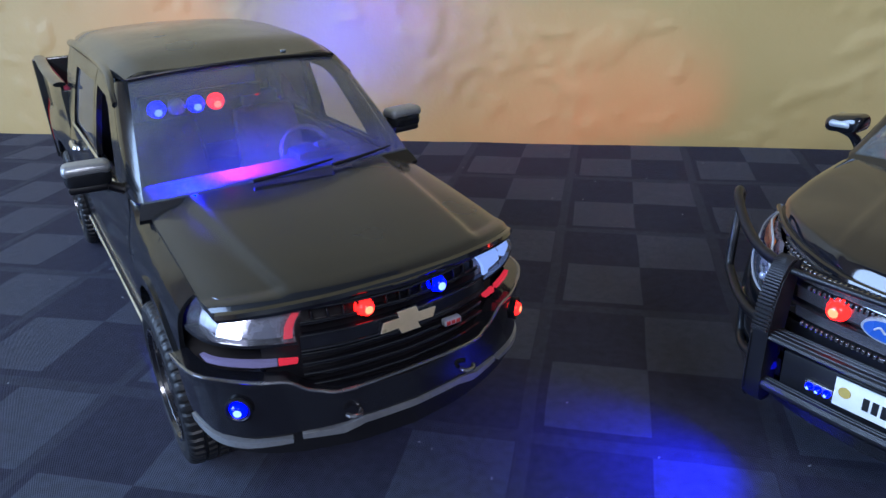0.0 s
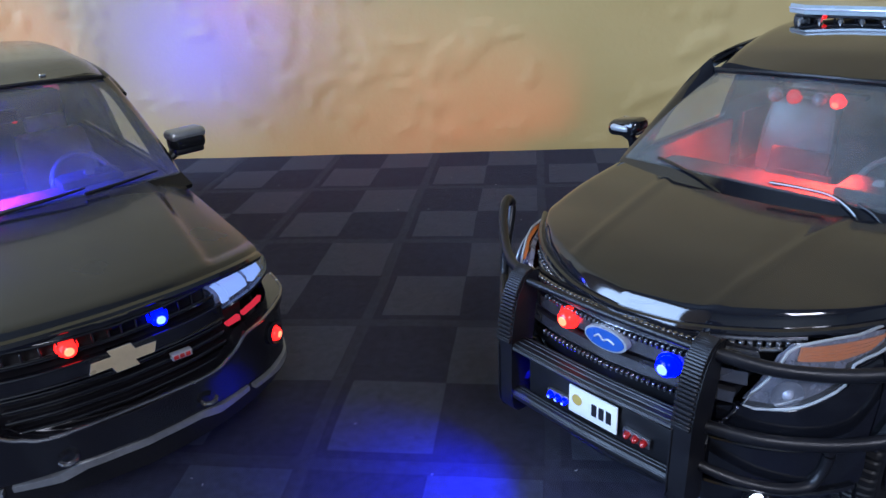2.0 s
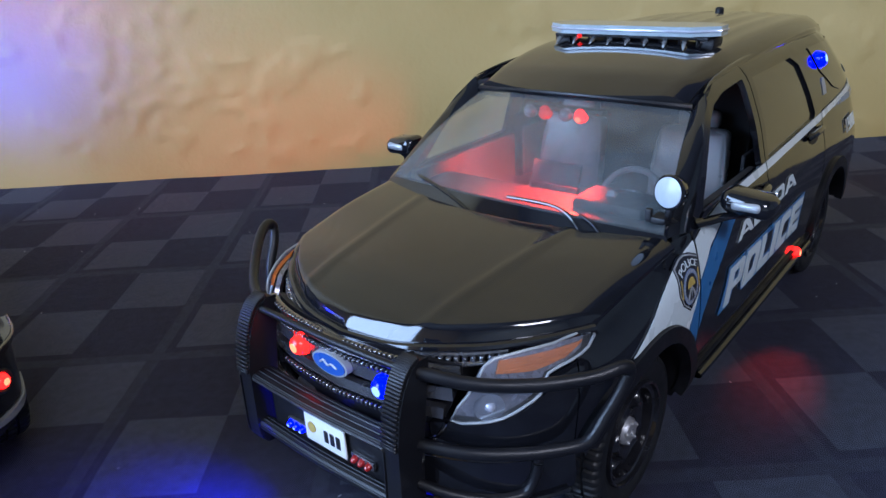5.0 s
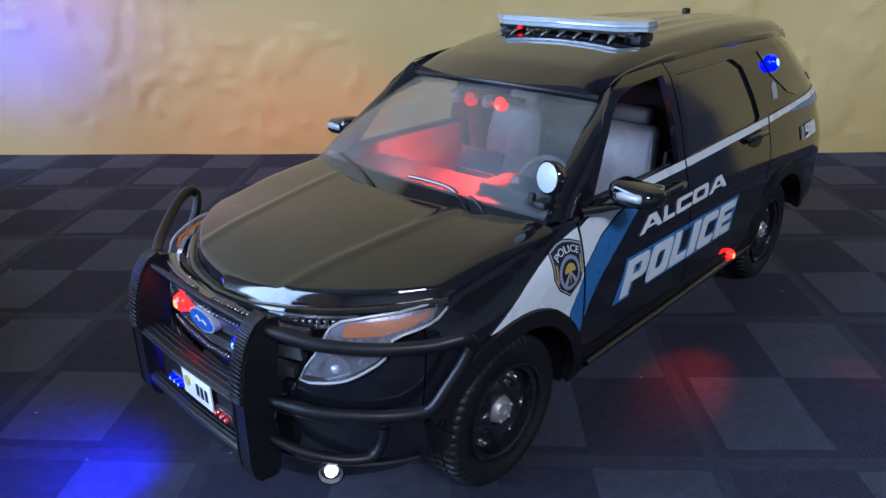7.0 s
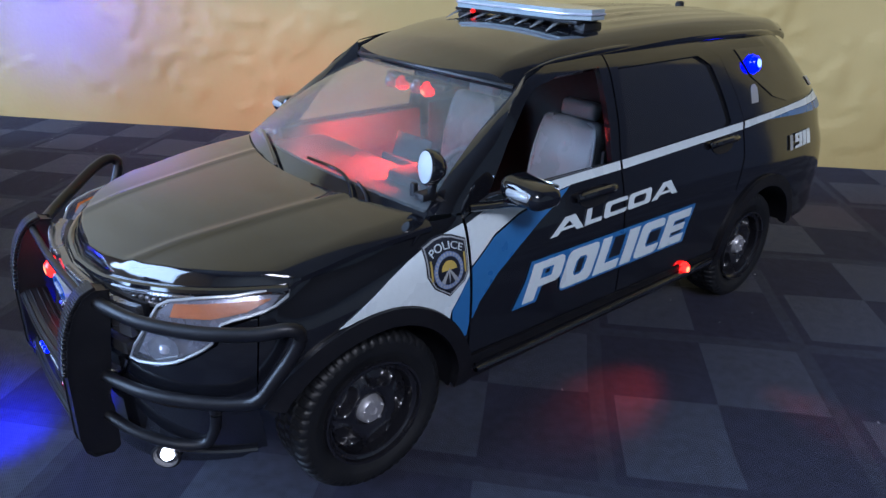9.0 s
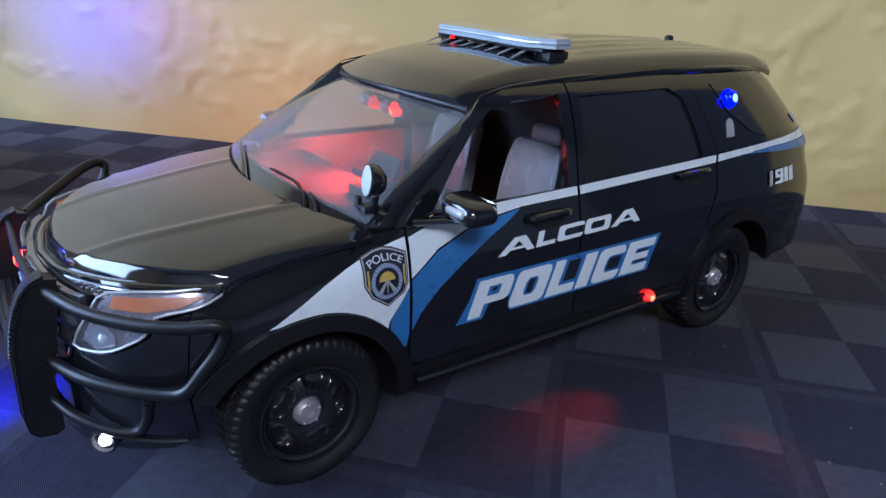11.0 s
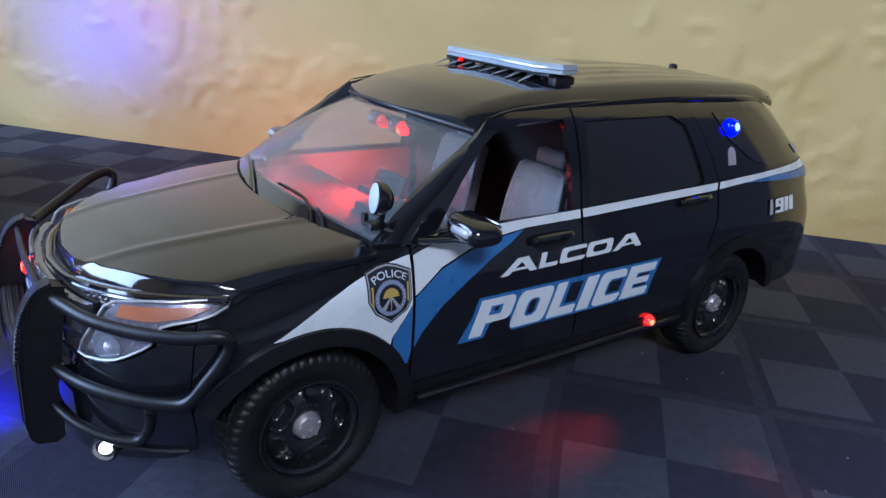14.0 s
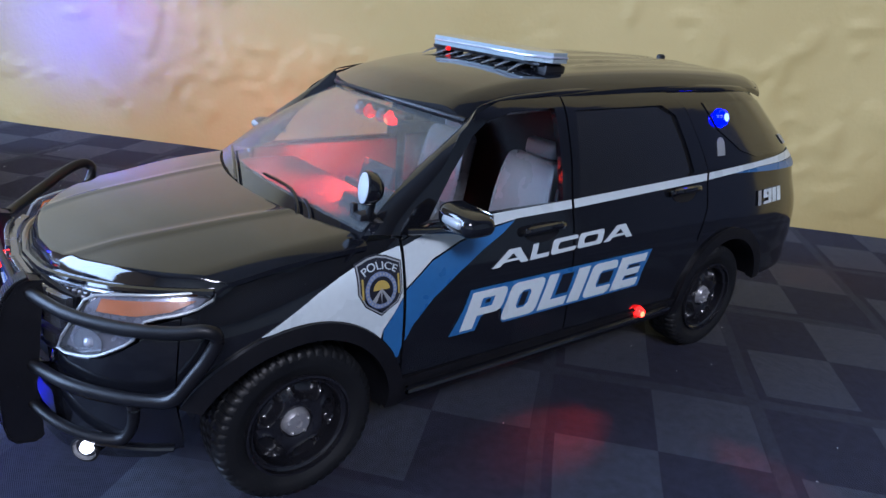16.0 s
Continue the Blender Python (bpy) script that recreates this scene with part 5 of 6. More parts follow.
        decal("seal_ring", disc(0.074), SEALBLUE, 0.0135, mir, cell=0.05)
        decal("seal_ring", disc(0.056), NAVY, 0.015, mir, cell=0.05)
        ticks = bmesh.new()
        for k in range(26):
            a = 2 * math.pi * (k + 0.5) / 26
            e1, e2 = Vector((math.cos(a), math.sin(a))), Vector((-math.sin(a), math.cos(a))) * 0.0042
            o = Vector((-0.333, 0.925))
            ticks.faces.new([ticks.verts.new((*(o + q), 0)) for q in (e1 * 0.060 - e2, e1 * 0.070 - e2, e1 * 0.070 + e2, e1 * 0.060 + e2)])
        part("seal_marks", wrap(ticks, PS, 0.0150, 0.001, mir), SILVERDECAL, car)
        for k in (-1, 1):
            decal("shield_bar", [(-0.333 + k * 0.088, 0.90), (-0.333 + k * 0.080, 0.90), (-0.333 + k * 0.080, 0.98), (-0.333 + k * 0.088, 0.98)], GOLDDECAL, 0.0135, mir, cell=0.05)
        decal("seal_sun", arc(-0.333, 0.928, 0.038, 0, 180, 12), GOLDDECAL, 0.0165, mir, cell=0.05)
        decal("seal_ray", [(-0.333, 0.935), (-0.375, 0.885), (-0.36, 0.875), (-0.336, 0.92), (-0.333, 0.868), (-0.328, 0.92), (-0.305, 0.875), (-0.29, 0.888)], SILVERDECAL, 0.0165, mir, cell=0.05)

        def strokes(name, pieces, foot, rise, size, lean, material, out, label=""):
            """Flat strokes in (along, up) units of size, set on the door from foot backwards, leaning by lean."""
            bm = bmesh.new()
            for poly in pieces:
                f = bm.faces.new([bm.verts.new((foot[0] - (a * size[0] + lean * b * size[1]), foot[1] + b * size[1] + rise * a * size[0], 0)) for a, b in poly])
                f.normal_update()
                bmesh.ops.triangulate(bm, faces=[f], ngon_method="EAR_CLIP")
            part(name, wrap(cut_net(bm, 0.05, 0.03), PS, out, 0.0025, mir), material, car, label)

        if not mir:
            strokes("town_lettering", spaced(("A", 0.0, 0.225), ("L", 0.235, 0.12), ("C", 0.370, 0.175), ("O", 0.555, 0.185), ("A", 0.755, 0.225), high=0.072, thin=True), (-0.925, 0.912), 0.020, (1.0, 1.0), 0.35, WHITE, 0.0065, "silver letters ALCOA")
            slab = [(-0.052, -0.015), (0.098, -0.015), (0.105, 0.05), (0.135, 0.065), (0.225, 0.065), (0.25, 0.0), (0.27, -0.013), (1.262, -0.013), (1.262, 0.02), (1.256, 0.06), (1.258, 0.10), (1.27, 0.192), (-0.018, 0.192), (-0.022, 0.10)]
            strokes("police_outline", [slab], (-0.755, 0.642), 0.0, (1.0, 1.0), 0.36, BLUEVINYL, 0.0065, "blue outline of the letters")
            strokes("police_counter", COUNTERS, (-0.755, 0.642), 0.0, (1.0, 1.0), 0.36, NAVY, 0.0085, "dark counters of the letters")
            strokes("police_lettering", spaced(("P", 0.0, 0.215), ("O", 0.238, 0.222), ("L", 0.482, 0.185), ("I", 0.690, 0.085), ("C", 0.800, 0.200), ("E", 1.022, 0.215), high=0.178), (-0.755, 0.642), 0.0, (1.0, 1.0), 0.36, WHITE, 0.0105, "white italic letters POLICE")
            strokes("call_lettering", spaced(("9", 0.03, 0.10), ("1", 0.145, 0.05), ("1", 0.21, 0.05), high=0.088), (-3.19, 0.955), 0.03, (1.0, 1.0), 0.15, WHITE, 0.014, "silver figures 911")
            strokes("call_stamp", [[(-0.035, 0.0), (0.0, 0.0), (0.0, 0.09), (-0.035, 0.09)]], (-3.19, 0.953), 0.03, (1.0, 1.0), 0.15, SILVERDECAL, 0.012)
        bm = lettering("POLICE", 0.2, 0, 0.0)
        xs = [v.co.x for v in bm.verts]
        x0, x1 = min(xs), max(xs)
        for v in bm.verts:
            a = ((v.co.x - x0) / (x1 - x0) - 0.5) * (-1 if mir else 1)
            r, h = 0.13, v.co.y / 0.14 * 0.028
            v.co.x, v.co.y = -0.333 - (r + h) * math.sin(a * 1.15), 0.878 + (r + h) * math.cos(a * 1.15)
        part("shield_lettering", wrap(cut_net(bm, 0.05, 0.03), PS, 0.0145, 0.002, mir), WHITE, car, "small white letters POLICE")

    # side lamps under the doors
    for s, mt, lb in ((1, LED_RED, "lit red side lamp"), (-1, LED_BLUE, "lit blue side lamp")):
        led_bulb(car, "side_lamp", (-2.08, s * 0.905, 0.445), (0.1, s, 0.15), 0.034, mt, lb, 0.8)

    # cabin
    part("floor_pan", box(-3.6, 0.62, -0.48, 0.48, 0.34, 0.46, 0.02), MATTE, car)
    part("firewall", box(-0.32, -0.26, -0.80, 0.80, 0.845, 1.085, 0.005), CABIN, car)
    part("engine_cover", box(-0.26, 0.62, -0.52, 0.52, 0.45, 0.90, 0.02), CABIN, car)
    dash = part("dashboard", box(-0.72, -0.26, -0.72, 0.72, 0.86, 1.10, 0.06, 3), DASH, car, "grey dashboard")
    part("instrument_hood", box(-0.74, -0.50, 0.22, 0.58, 1.08, 1.155, 0.03, 2), DASH, dash)
    part("centre_screen", moved(box(-0.02, 0.02, -0.13, 0.13, -0.09, 0.09, 0.008), pose(-0.72, 0.0, 1.02, 0, -15, 0)), INK, dash)
    part("laptop", moved(box(-0.012, 0.012, -0.15, 0.15, 0, 0.2, 0.008), pose(-0.86, -0.10, 0.98, 0, -18, 0)), DASH, car)
    steering_wheel(car, (-0.82, 0.38, 1.06), 0.165, -24)
    for y in (0.38, -0.38):
        seat(car, -1.32, y, 0.72, SEAT, "silver grey front seat", 0.48)
    part("cage", box(-1.86, -1.83, -0.62, 0.62, 0.55, 1.50, 0.01), CABIN, car)
    part("cabin_floor", box(-2.40, -0.45, -0.74, 0.74, 0.40, 0.47, 0.01), CABIN, car)
    part("rear_bench", box(-2.40, -2.0, -0.66, 0.66, 0.6, 0.85, 0.05), DARKSEAT, car)
    part("headliner", patch([(-1.0, -0.55), (-3.3, -0.52), (-3.3, 0.52), (-1.0, 0.55)], lifted(piu_roof), -0.035, 0.01, 0.15), CABIN, car)
    for s in (1, -1):
        part("door_lining", box(-1.45, -0.46, s * 0.76 - 0.02, s * 0.76 + 0.02, 0.46, 1.14, 0.01), CABIN, car)
        part("rear_lining", box(-3.5, -1.48, s * 0.70 - 0.01, s * 0.70 + 0.01, 0.86, 1.18, 0.005), CABIN, car)
    visor = part("visor_bar", box(-0.93, -0.87, -0.30, 0.18, 1.455, 1.485, 0.01), MATTE, car)
    for y, mt, lb in ((-0.25, LED_OFF, "clear unlit lamp"), (-0.155, LED_RED_DIM, "red visor lamp"), (-0.03, LED_OFF, "clear unlit lamp"), (0.056, LED_RED, "lit red visor lamp")):
        led_bulb(visor, "visor_led", (-0.875, y, 1.445), (1, 0, -0.35), 0.034, mt, lb, 1.1)
    return car


suv = police_car()
lamp("fog_light", "SPOT", suv.matrix_world @ look(at(0.80, 0.76, 0.34), at(1.10, 1.10, 0.0)), 0.05, (0.40, 0.55, 1.0), 0.002, None, 95, 1.0)
lamp("visor_light", "SPOT", suv.matrix_world @ look(at(-0.86, -0.10, 1.40), at(-1.02, -0.70, 1.05)), 1.1, RED, 0.002, None, 72, 0.9)
lamp("visor_light", "SPOT", suv.matrix_world @ look(at(-0.83, 0.12, 1.40), at(-0.55, 0.05, 1.08)), 0.75, RED, 0.002, None, 90, 0.9)


# ---------------------------------------------------------------- the pickup truck
TRK_U = (-5.32, -5.30, -5.15, -4.9, -0.7, -0.48, -0.28, -0.10, 0.12, 0.38, 0.65)
trk_x = curve_of(TRK_U, (-5.32, -5.29, -5.15, -4.9, -0.7, -0.48, -0.30, -0.20, -0.11, -0.05, -0.03))
trk_y = curve_of(TRK_U, (0, 0.60, 0.755, 0.775, 0.775, 0.765, 0.72, 0.62, 0.44, 0.22, 0))
trk_g = curve_of((1.10, 1.22, 1.35, 1.5, 1.62, 1.72), (1, 0.985, 0.952, 0.905, 0.858, 0.80))
trk_tuck = curve_of((0.25, 0.42, 0.6, 0.80, 0.92, 1.02, 1.10), (0.93, 0.97, 0.985, 1.0, 0.997, 0.978, 0.948))


def trk_side(u, z):
    y = trk_y(u) * trk_tuck(z)
    if z > 1.10:
        y *= trk_g(z)
    if u > -1.43:  # the fender's rounded shoulder
        top = 1.085 + 0.105 * min(max((-u - 0.46) / 0.90, 0.0), 1.0)
        y -= 0.065 * min(1.0, max(0.0, 1 - (top - z) / 0.11)) ** 2 * min(1.0, (u + 1.43) / 0.12)
    return trk_x(u), y, z


trk_side.mid = -2.4
TS = normal_push(trk_side)
trk_rise = curve_of((0, 0.03, 0.1, 0.3, 0.7, 1.1), (1.098, 1.118, 1.133, 1.162, 1.208, 1.245))
trk_lip = curve_of((0, 0.25, 0.46, 0.60, 0.70), (-0.06, -0.075, -0.12, -0.19, -0.29))


def trk_hood(x, y):
    a = abs(y)
    d = max(0.0, trk_lip(min(a, 0.7)) - x)
    z = trk_rise(d)
    dome = 0.5 + 0.5 * math.tanh((0.42 + 0.10 * (-x - 0.1) - a) / 0.018)
    z += 0.022 * (dome - 1) * min(1, d / 0.1)
    w = min(1.0, a / 0.70) ** 6
    return x, y, z - 0.045 * w


def trk_roof(x, y):
    crown = curve_of((-4.0, -3.7, -2.8, -2.1, -1.70), (1.74, 1.79, 1.825, 1.80, 1.725))(x)
    a = abs(y) / 0.60
    return x, y, crown - 0.03 * a * a - 0.06 * max(0, a - 0.8) ** 2 / 0.04


def trk_glass(s, t):
    bot = Vector((-1.10 - 0.10 * s * s, 0.705 * s, 1.245 - 0.026 * s * s))
    top = Vector((-1.70 - 0.09 * s * s, 0.570 * s, 1.715 - 0.036 * s * s))
    return bot.lerp(top, t) + Vector((0.03, 0, 0.045)) * math.sin(math.pi * t) * (1 - 0.5 * s * s)


def bed_surface(u, z, out):
    """The bed's side, which flares out behind the cab."""
    t = min(max((-3.85 - u) / 0.6, 0.0), 1.0)
    return TS(u, min(z, 1.10), out) + Vector((0, 0.035 * t * t * (3 - 2 * t), max(0, z - 1.10)))


def pickup_truck():
    car = thing("pickup_truck", "dark grey model pickup truck with lit red and blue lamps", "model truck",
                pose(-0.104 * K, 1.915 * K, 0, 0, 0, -44.8), "model cars")
    FW, RW, AR, TR = (-0.98, 0.44), (-4.30, 0.44), 0.46, 0.405
    for s in (1, -1):
        mir = s < 0
        fender = [(-1.42, 0.48)] + arc(*FW, AR, 168, 22, 20) + [(-0.54, 0.74), (-0.50, 0.92), (-0.46, 1.07), (-0.60, 1.105), (-1.10, 1.175), (-1.42, 1.19)]
        part("front_fender", patch(fender, TS, mirror=mir), GREY, car)
        fd = part("front_door", patch([(-1.435, 0.46), (-1.435, 1.19), (-2.42, 1.19), (-2.42, 0.44)], TS, mirror=mir), GREY, car)
        rd = part("rear_door", patch([(-2.435, 0.44), (-2.435, 1.19), (-3.48, 1.19), (-3.48, 0.44)], TS, mirror=mir), GREY, car)
        part("cab_corner", patch([(-3.495, 0.44), (-3.495, 1.72), (-3.78, 1.72), (-3.78, 0.44)], TS, mirror=mir), GREY, car)
        part("bed_side", patch([(-3.80, 0.46)] + arc(*RW, AR, 168, 12, 20)[::-1] + [(-5.2, 0.52), (-5.25, 1.455), (-3.80, 1.41)], bed_surface, mirror=mir), GREY, car)
        part("bed_rail", tube([(-3.82, s * 0.735, 1.412), (-4.1, s * 0.745, 1.42), (-4.5, s * 0.755, 1.435), (-5.27, s * 0.745, 1.458)], 0.045, 10, 4, flat=0.4), GREY, car)
        part("rocker_panel", patch([(-1.40, 0.46), (-3.85, 0.43), (-3.85, 0.34), (-1.40, 0.34)], TS, 0.0, 0.03, 0.1, mir), MATTE, car)
        part("sill_trim", tube([(-1.45, s * 0.765, 0.40), (-3.75, s * 0.765, 0.40)], 0.014, 8, 3), CHROME, car)
        part("front_window_frame", patch([(-1.66, 1.20), (-1.95, 1.53), (-2.05, 1.58), (-2.36, 1.60), (-2.37, 1.20), (-2.425, 1.19), (-2.425, 1.68), (-2.0, 1.67), (-1.84, 1.61), (-1.40, 1.19), (-1.50, 1.185)], TS, 0.003, 0.03, 0.05, mir), GREY, fd)
        part("rear_window_frame", patch([(-2.49, 1.20), (-2.49, 1.60), (-3.25, 1.60), (-3.40, 1.20), (-3.48, 1.19), (-3.48, 1.68), (-2.44, 1.68), (-2.44, 1.19)], TS, 0.003, 0.03, 0.05, mir), GREY, rd)
        part("window", patch([(-2.495, 1.21), (-2.495, 1.595), (-3.24, 1.595), (-3.39, 1.21)], TS, -0.01, 0.01, 0.07, mir), clear_dark, rd, "hazy side window")
        part("window_trim", tube([TS(u, 1.195, 0.008) * Vector((1, s, 1)) for u in (-1.52, -2.0, -2.7, -3.45)], 0.010, 8, 4), CHROME, car)
        for door, hx in ((fd, -2.25), (rd, -3.30)):
            a, b, c, d = (TS(hx + dx, 1.06, o) * Vector((1, s, 1)) for dx, o in ((0.12, 0.008), (0.09, 0.035), (-0.09, 0.035), (-0.12, 0.008)))
            part("door_handle", tube([a, b, c, d], 0.02, 8, 4), CHROME, door, "chrome door handle")
        for c, nm in ((FW, "front_arch_flare"), (RW, "rear_arch_flare")):
            part(nm, patch(arc(*c, AR - 0.012, -4, 184, 30) + arc(*c, AR + 0.035, 184, -4, 30), TS, 0.012, 0.04, 0.05, mir), GREY, car)
            liner = bmesh.new()
            rings = [[liner.verts.new((c[0] + (AR - 0.005) * math.cos(radians(a)), s * y, c[1] + (AR - 0.005) * math.sin(radians(a)))) for a in range(20 if c is FW else -10, 191, 10)] for y in (0.725, 0.40)]
            for i in range(len(rings[0]) - 1):
                liner.faces.new((rings[0][i], rings[0][i + 1], rings[1][i + 1], rings[1][i]))
            liner.faces.new(rings[1])
            part("wheel_well", liner, MATTE, car)
        mirror = part("side_mirror", box(-0.06, 0.06, -0.105, 0.105, -0.062, 0.062, 0.045, 4), GREY, car, "grey side mirror with a silver cap", pose(-1.53 * K, s * 0.865 * K, 1.315 * K, 0, 0, s * 6))
        part("mirror_cap", box(-0.063, 0.063, -0.108, 0.108, 0.004, 0.066, 0.030, 4), SILVERTRIM, mirror, "silver grey mirror cap")
        part("mirror_skirt", box(-0.055, 0.055, -0.095, 0.08, -0.02, 0.02, 0.015, 2), MATTE, mirror, m=pose(0, 0, -0.055 * K))
        part("mirror_glass", box(-0.01, 0, -0.085, 0.085, -0.045, 0.045, 0.004), CHROME, mirror, m=pose(-0.058 * K, 0, 0))
        part("mirror_arm", tube([(-1.52, s * 0.70, 1.21), (-1.53, s * 0.76, 1.235), (-1.53, s * 0.82, 1.27)], 0.035, 10, 4, flat=0.7), MATTE, car)
        bm, rows = bmesh.new(), []
        for i in range(13):
            t = i / 12
            p = Vector(trk_glass(0.985, t)) * Vector((1, s, 1))
            q = Vector(TS(-1.38 - 0.50 * t, 1.18 + 0.48 * t, 0.003)) * Vector((1, s, 1))
            mid = (p + q) / 2 + Vector((0.010, s * 0.012, 0.012))
            rows.append([bm.verts.new(v) for v in (p, p.lerp(mid, 0.5) + Vector((0.002, s * 0.002, 0.003)), mid, q.lerp(mid, 0.4) + Vector((0, s * 0.005, 0.005)), q)])
        for a, b in zip(rows, rows[1:]):
            for i in range(4):
                bm.faces.new((a[i], a[i + 1], b[i + 1], b[i]))
        part("windshield_pillar", bm, GREY, car)
        # head lamp, running lamp, fog lamp
        hp = [(-0.42, 1.066), (-0.30, 1.080), (-0.02, 1.072), (0.13, 1.060), (0.13, 0.942), (-0.05, 0.945), (-0.30, 0.972), (-0.38, 0.985)]
        head = part("headlight", patch(hp, TS, -0.045, 0.02, 0.05, mir), REFLECT, car, "lit headlight behind a clear lens")
        part("lens", patch(hp, TS, 0.010, 0.004, 0.05, mir), LENS, head)
        part("lamp_brow", patch([(-0.44, 1.078), (-0.30, 1.092), (0.14, 1.076), (0.14, 1.064), (-0.30, 1.082), (-0.44, 1.068)], TS, 0.008, 0.05, 0.05, mir), BLACKGREY, head)
        part("lamp_sill", patch([(-0.40, 0.982), (-0.30, 0.968), (-0.05, 0.942), (0.14, 0.938), (0.14, 0.928), (-0.05, 0.930), (-0.30, 0.955), (-0.40, 0.968)], TS, 0.008, 0.05, 0.05, mir), BLACKGREY, head)
        part("headlight_led", patch([(-0.205, 1.056), (-0.095, 1.050), (-0.090, 0.962), (-0.200, 0.976)], TS, -0.004, 0.025, 0.05, mir), LED_WHITE if s < 0 else LED_PALE, head, "bright white headlight lamp")
        part("lamp_bowl", patch([(-0.06, 1.050), (0.07, 1.042), (0.07, 0.952), (-0.06, 0.956)], TS, -0.018, 0.012, 0.05, mir), LED_PALE if s > 0 else REFLECT, head)
        part("marker_led", patch([(0.088, 1.048), (0.122, 1.044), (0.122, 0.950), (0.084, 0.950)], TS, -0.004, 0.012, 0.05, mir), RUN_RED if s < 0 else LED_PALE, head, "lit red marker lamp" if s < 0 else "pale marker lamp")
        run = [(-0.31, 0.888), (0.05, 0.868), (0.05, 0.845), (-0.02, 0.845), (-0.27, 0.864)] if s < 0 else [(-0.12, 0.880), (0.03, 0.868), (0.03, 0.852), (-0.10, 0.862)]
        strip = part("running_lamp", patch(run, TS, 0.006, 0.02, 0.05, mir), RUN_BLUE if s < 0 else RUN_RED, car, "lit pale running lamp" if s < 0 else "lit red running lamp")
        part("running_end", patch([(0.055, 0.868), (0.135, 0.862), (0.13, 0.846), (0.055, 0.845)], TS, 0.006, 0.02, 0.05, mir), RUN_RED, strip, "lit red lamp end")
        fp = Vector(TS(-0.13, 0.685, 0.04)) * Vector((1, s, 1))
        fog = part("fog_lamp", moved(lathe([(0.002, -0.03), (0.045, -0.02), (0.055, 0.006), (0.046, 0.010), (0.036, 0.0), (0.002, -0.01)], 24, "x"), pose(*fp, 0, 0, s * 35)), MATTE, car)
        led_bulb(fog, "fog_led", fp, (0.85, 0.5 * s, 0), 0.032, LED_BLUE if s < 0 else LED_RED, "lit blue fog lamp" if s < 0 else "lit red fog lamp", 0.9)
        for k in range(7):
            q = TS(0.18 + 0.07 * k, 1.032, -0.006) * Vector((1, s, 1))
            part("grille_stud", moved(box(-0.012, 0.012, -0.004, 0.004, -0.02, 0.02, 0.002, 1), pose(*q)), BLACKGREY, car)
        hook = TS(0.33, 0.605, 0.045) * Vector((1, s, 1))
        part("tow_hook", moved(tube([(0, -0.03, 0), (0.02, -0.02, 0), (0.03, 0, 0), (0.02, 0.02, 0), (0, 0.03, 0)], 0.01, 8, 4), pose(*hook)), SMOKE, car)
        led_bulb(car, "grille_lamp", TS(0.43, 1.022, -0.012) * Vector((1, s, 1)), (1, 0, 0), 0.034, LED_RED if s < 0 else LED_BLUE, "lit red grille lamp" if s < 0 else "lit blue grille lamp", 1.4)
        part("tail_lamp", patch([(-5.10, 0.75), (-5.26, 0.75), (-5.26, 1.12), (-5.10, 1.12)], bed_surface, 0.01, 0.02, 0.08, mir), REDLENS, car, "red tail lamp")
        for nm, x in (("front_wheel", FW[0]), ("rear_wheel", RW[0])):
            wheel(car, nm, x, s * 0.685, TR, 0.25, 0.265, 6, s, False)
    crest = [(-0.50, 0.800), (-0.30, 0.795), (-0.05, 0.782), (0.08, 0.770), (0.14, 0.735), (0.20, 0.712), (0.35, 0.690), (0.65, 0.680)]
    bump = [(-0.50, 0.60)] + crest + [(0.65, 0.555), (0.34, 0.560), (0.12, 0.550), (-0.15, 0.545), (-0.46, 0.555)]
    part("front_bumper", patch_across(bump, TS, 0.65, 0.030, 0.05, 0.05, 0.03), BLACKGREY, car, "gloss black front bumper")
    cap = crest + [(u, z + (0.030 if u < 0.1 else 0.024)) for u, z in reversed(crest)]
    part("bumper_cap", patch_across(cap, TS, 0.65, 0.045, 0.07, 0.04, 0.02), BLACKGREY, car)
    # ridge in brighter metal than the black bumper: its gloss highlight is put into the colour
    ridge = [TS(u, z + 0.026, 0.046) for u, z in crest[:-1]]
    part("bumper_ridge_highlight", tube([p * Vector((1, -1, 1)) for p in ridge] + ridge[::-1], 0.008, 8, 5), SMOKE, car)
    part("lower_valance", patch_across([(-0.44, 0.550), (-0.15, 0.540), (0.12, 0.545), (0.34, 0.555), (0.65, 0.550), (0.65, 0.43), (0.10, 0.44), (-0.12, 0.45), (-0.42, 0.49)], TS, 0.65, 0.012, 0.04, 0.05, 0.04), MATTE, car)
    part("skid_trim", patch_across([(0.10, 0.545), (0.26, 0.543), (0.36, 0.563), (0.65, 0.562), (0.65, 0.535), (0.38, 0.535), (0.28, 0.512), (0.10, 0.522)], TS, 0.65, 0.040, 0.03, 0.05, 0.03), SILVERTRIM, car, "satin silver skid trim")
    for mir in (False, True):
        part("corner_trim", patch([(-0.46, 0.560), (-0.30, 0.535), (-0.10, 0.520), (0.06, 0.528), (0.06, 0.508), (-0.14, 0.492), (-0.32, 0.505), (-0.46, 0.530)], TS, 0.038, 0.03, 0.04, mir), SILVERTRIM, car)
    part("grille_back", patch_across([(0.0, 0.66), (0.65, 0.64), (0.65, 1.10), (0.05, 1.08), (-0.02, 0.90)], TS, 0.65, -0.05, 0.02, 0.06), MATTE, car)
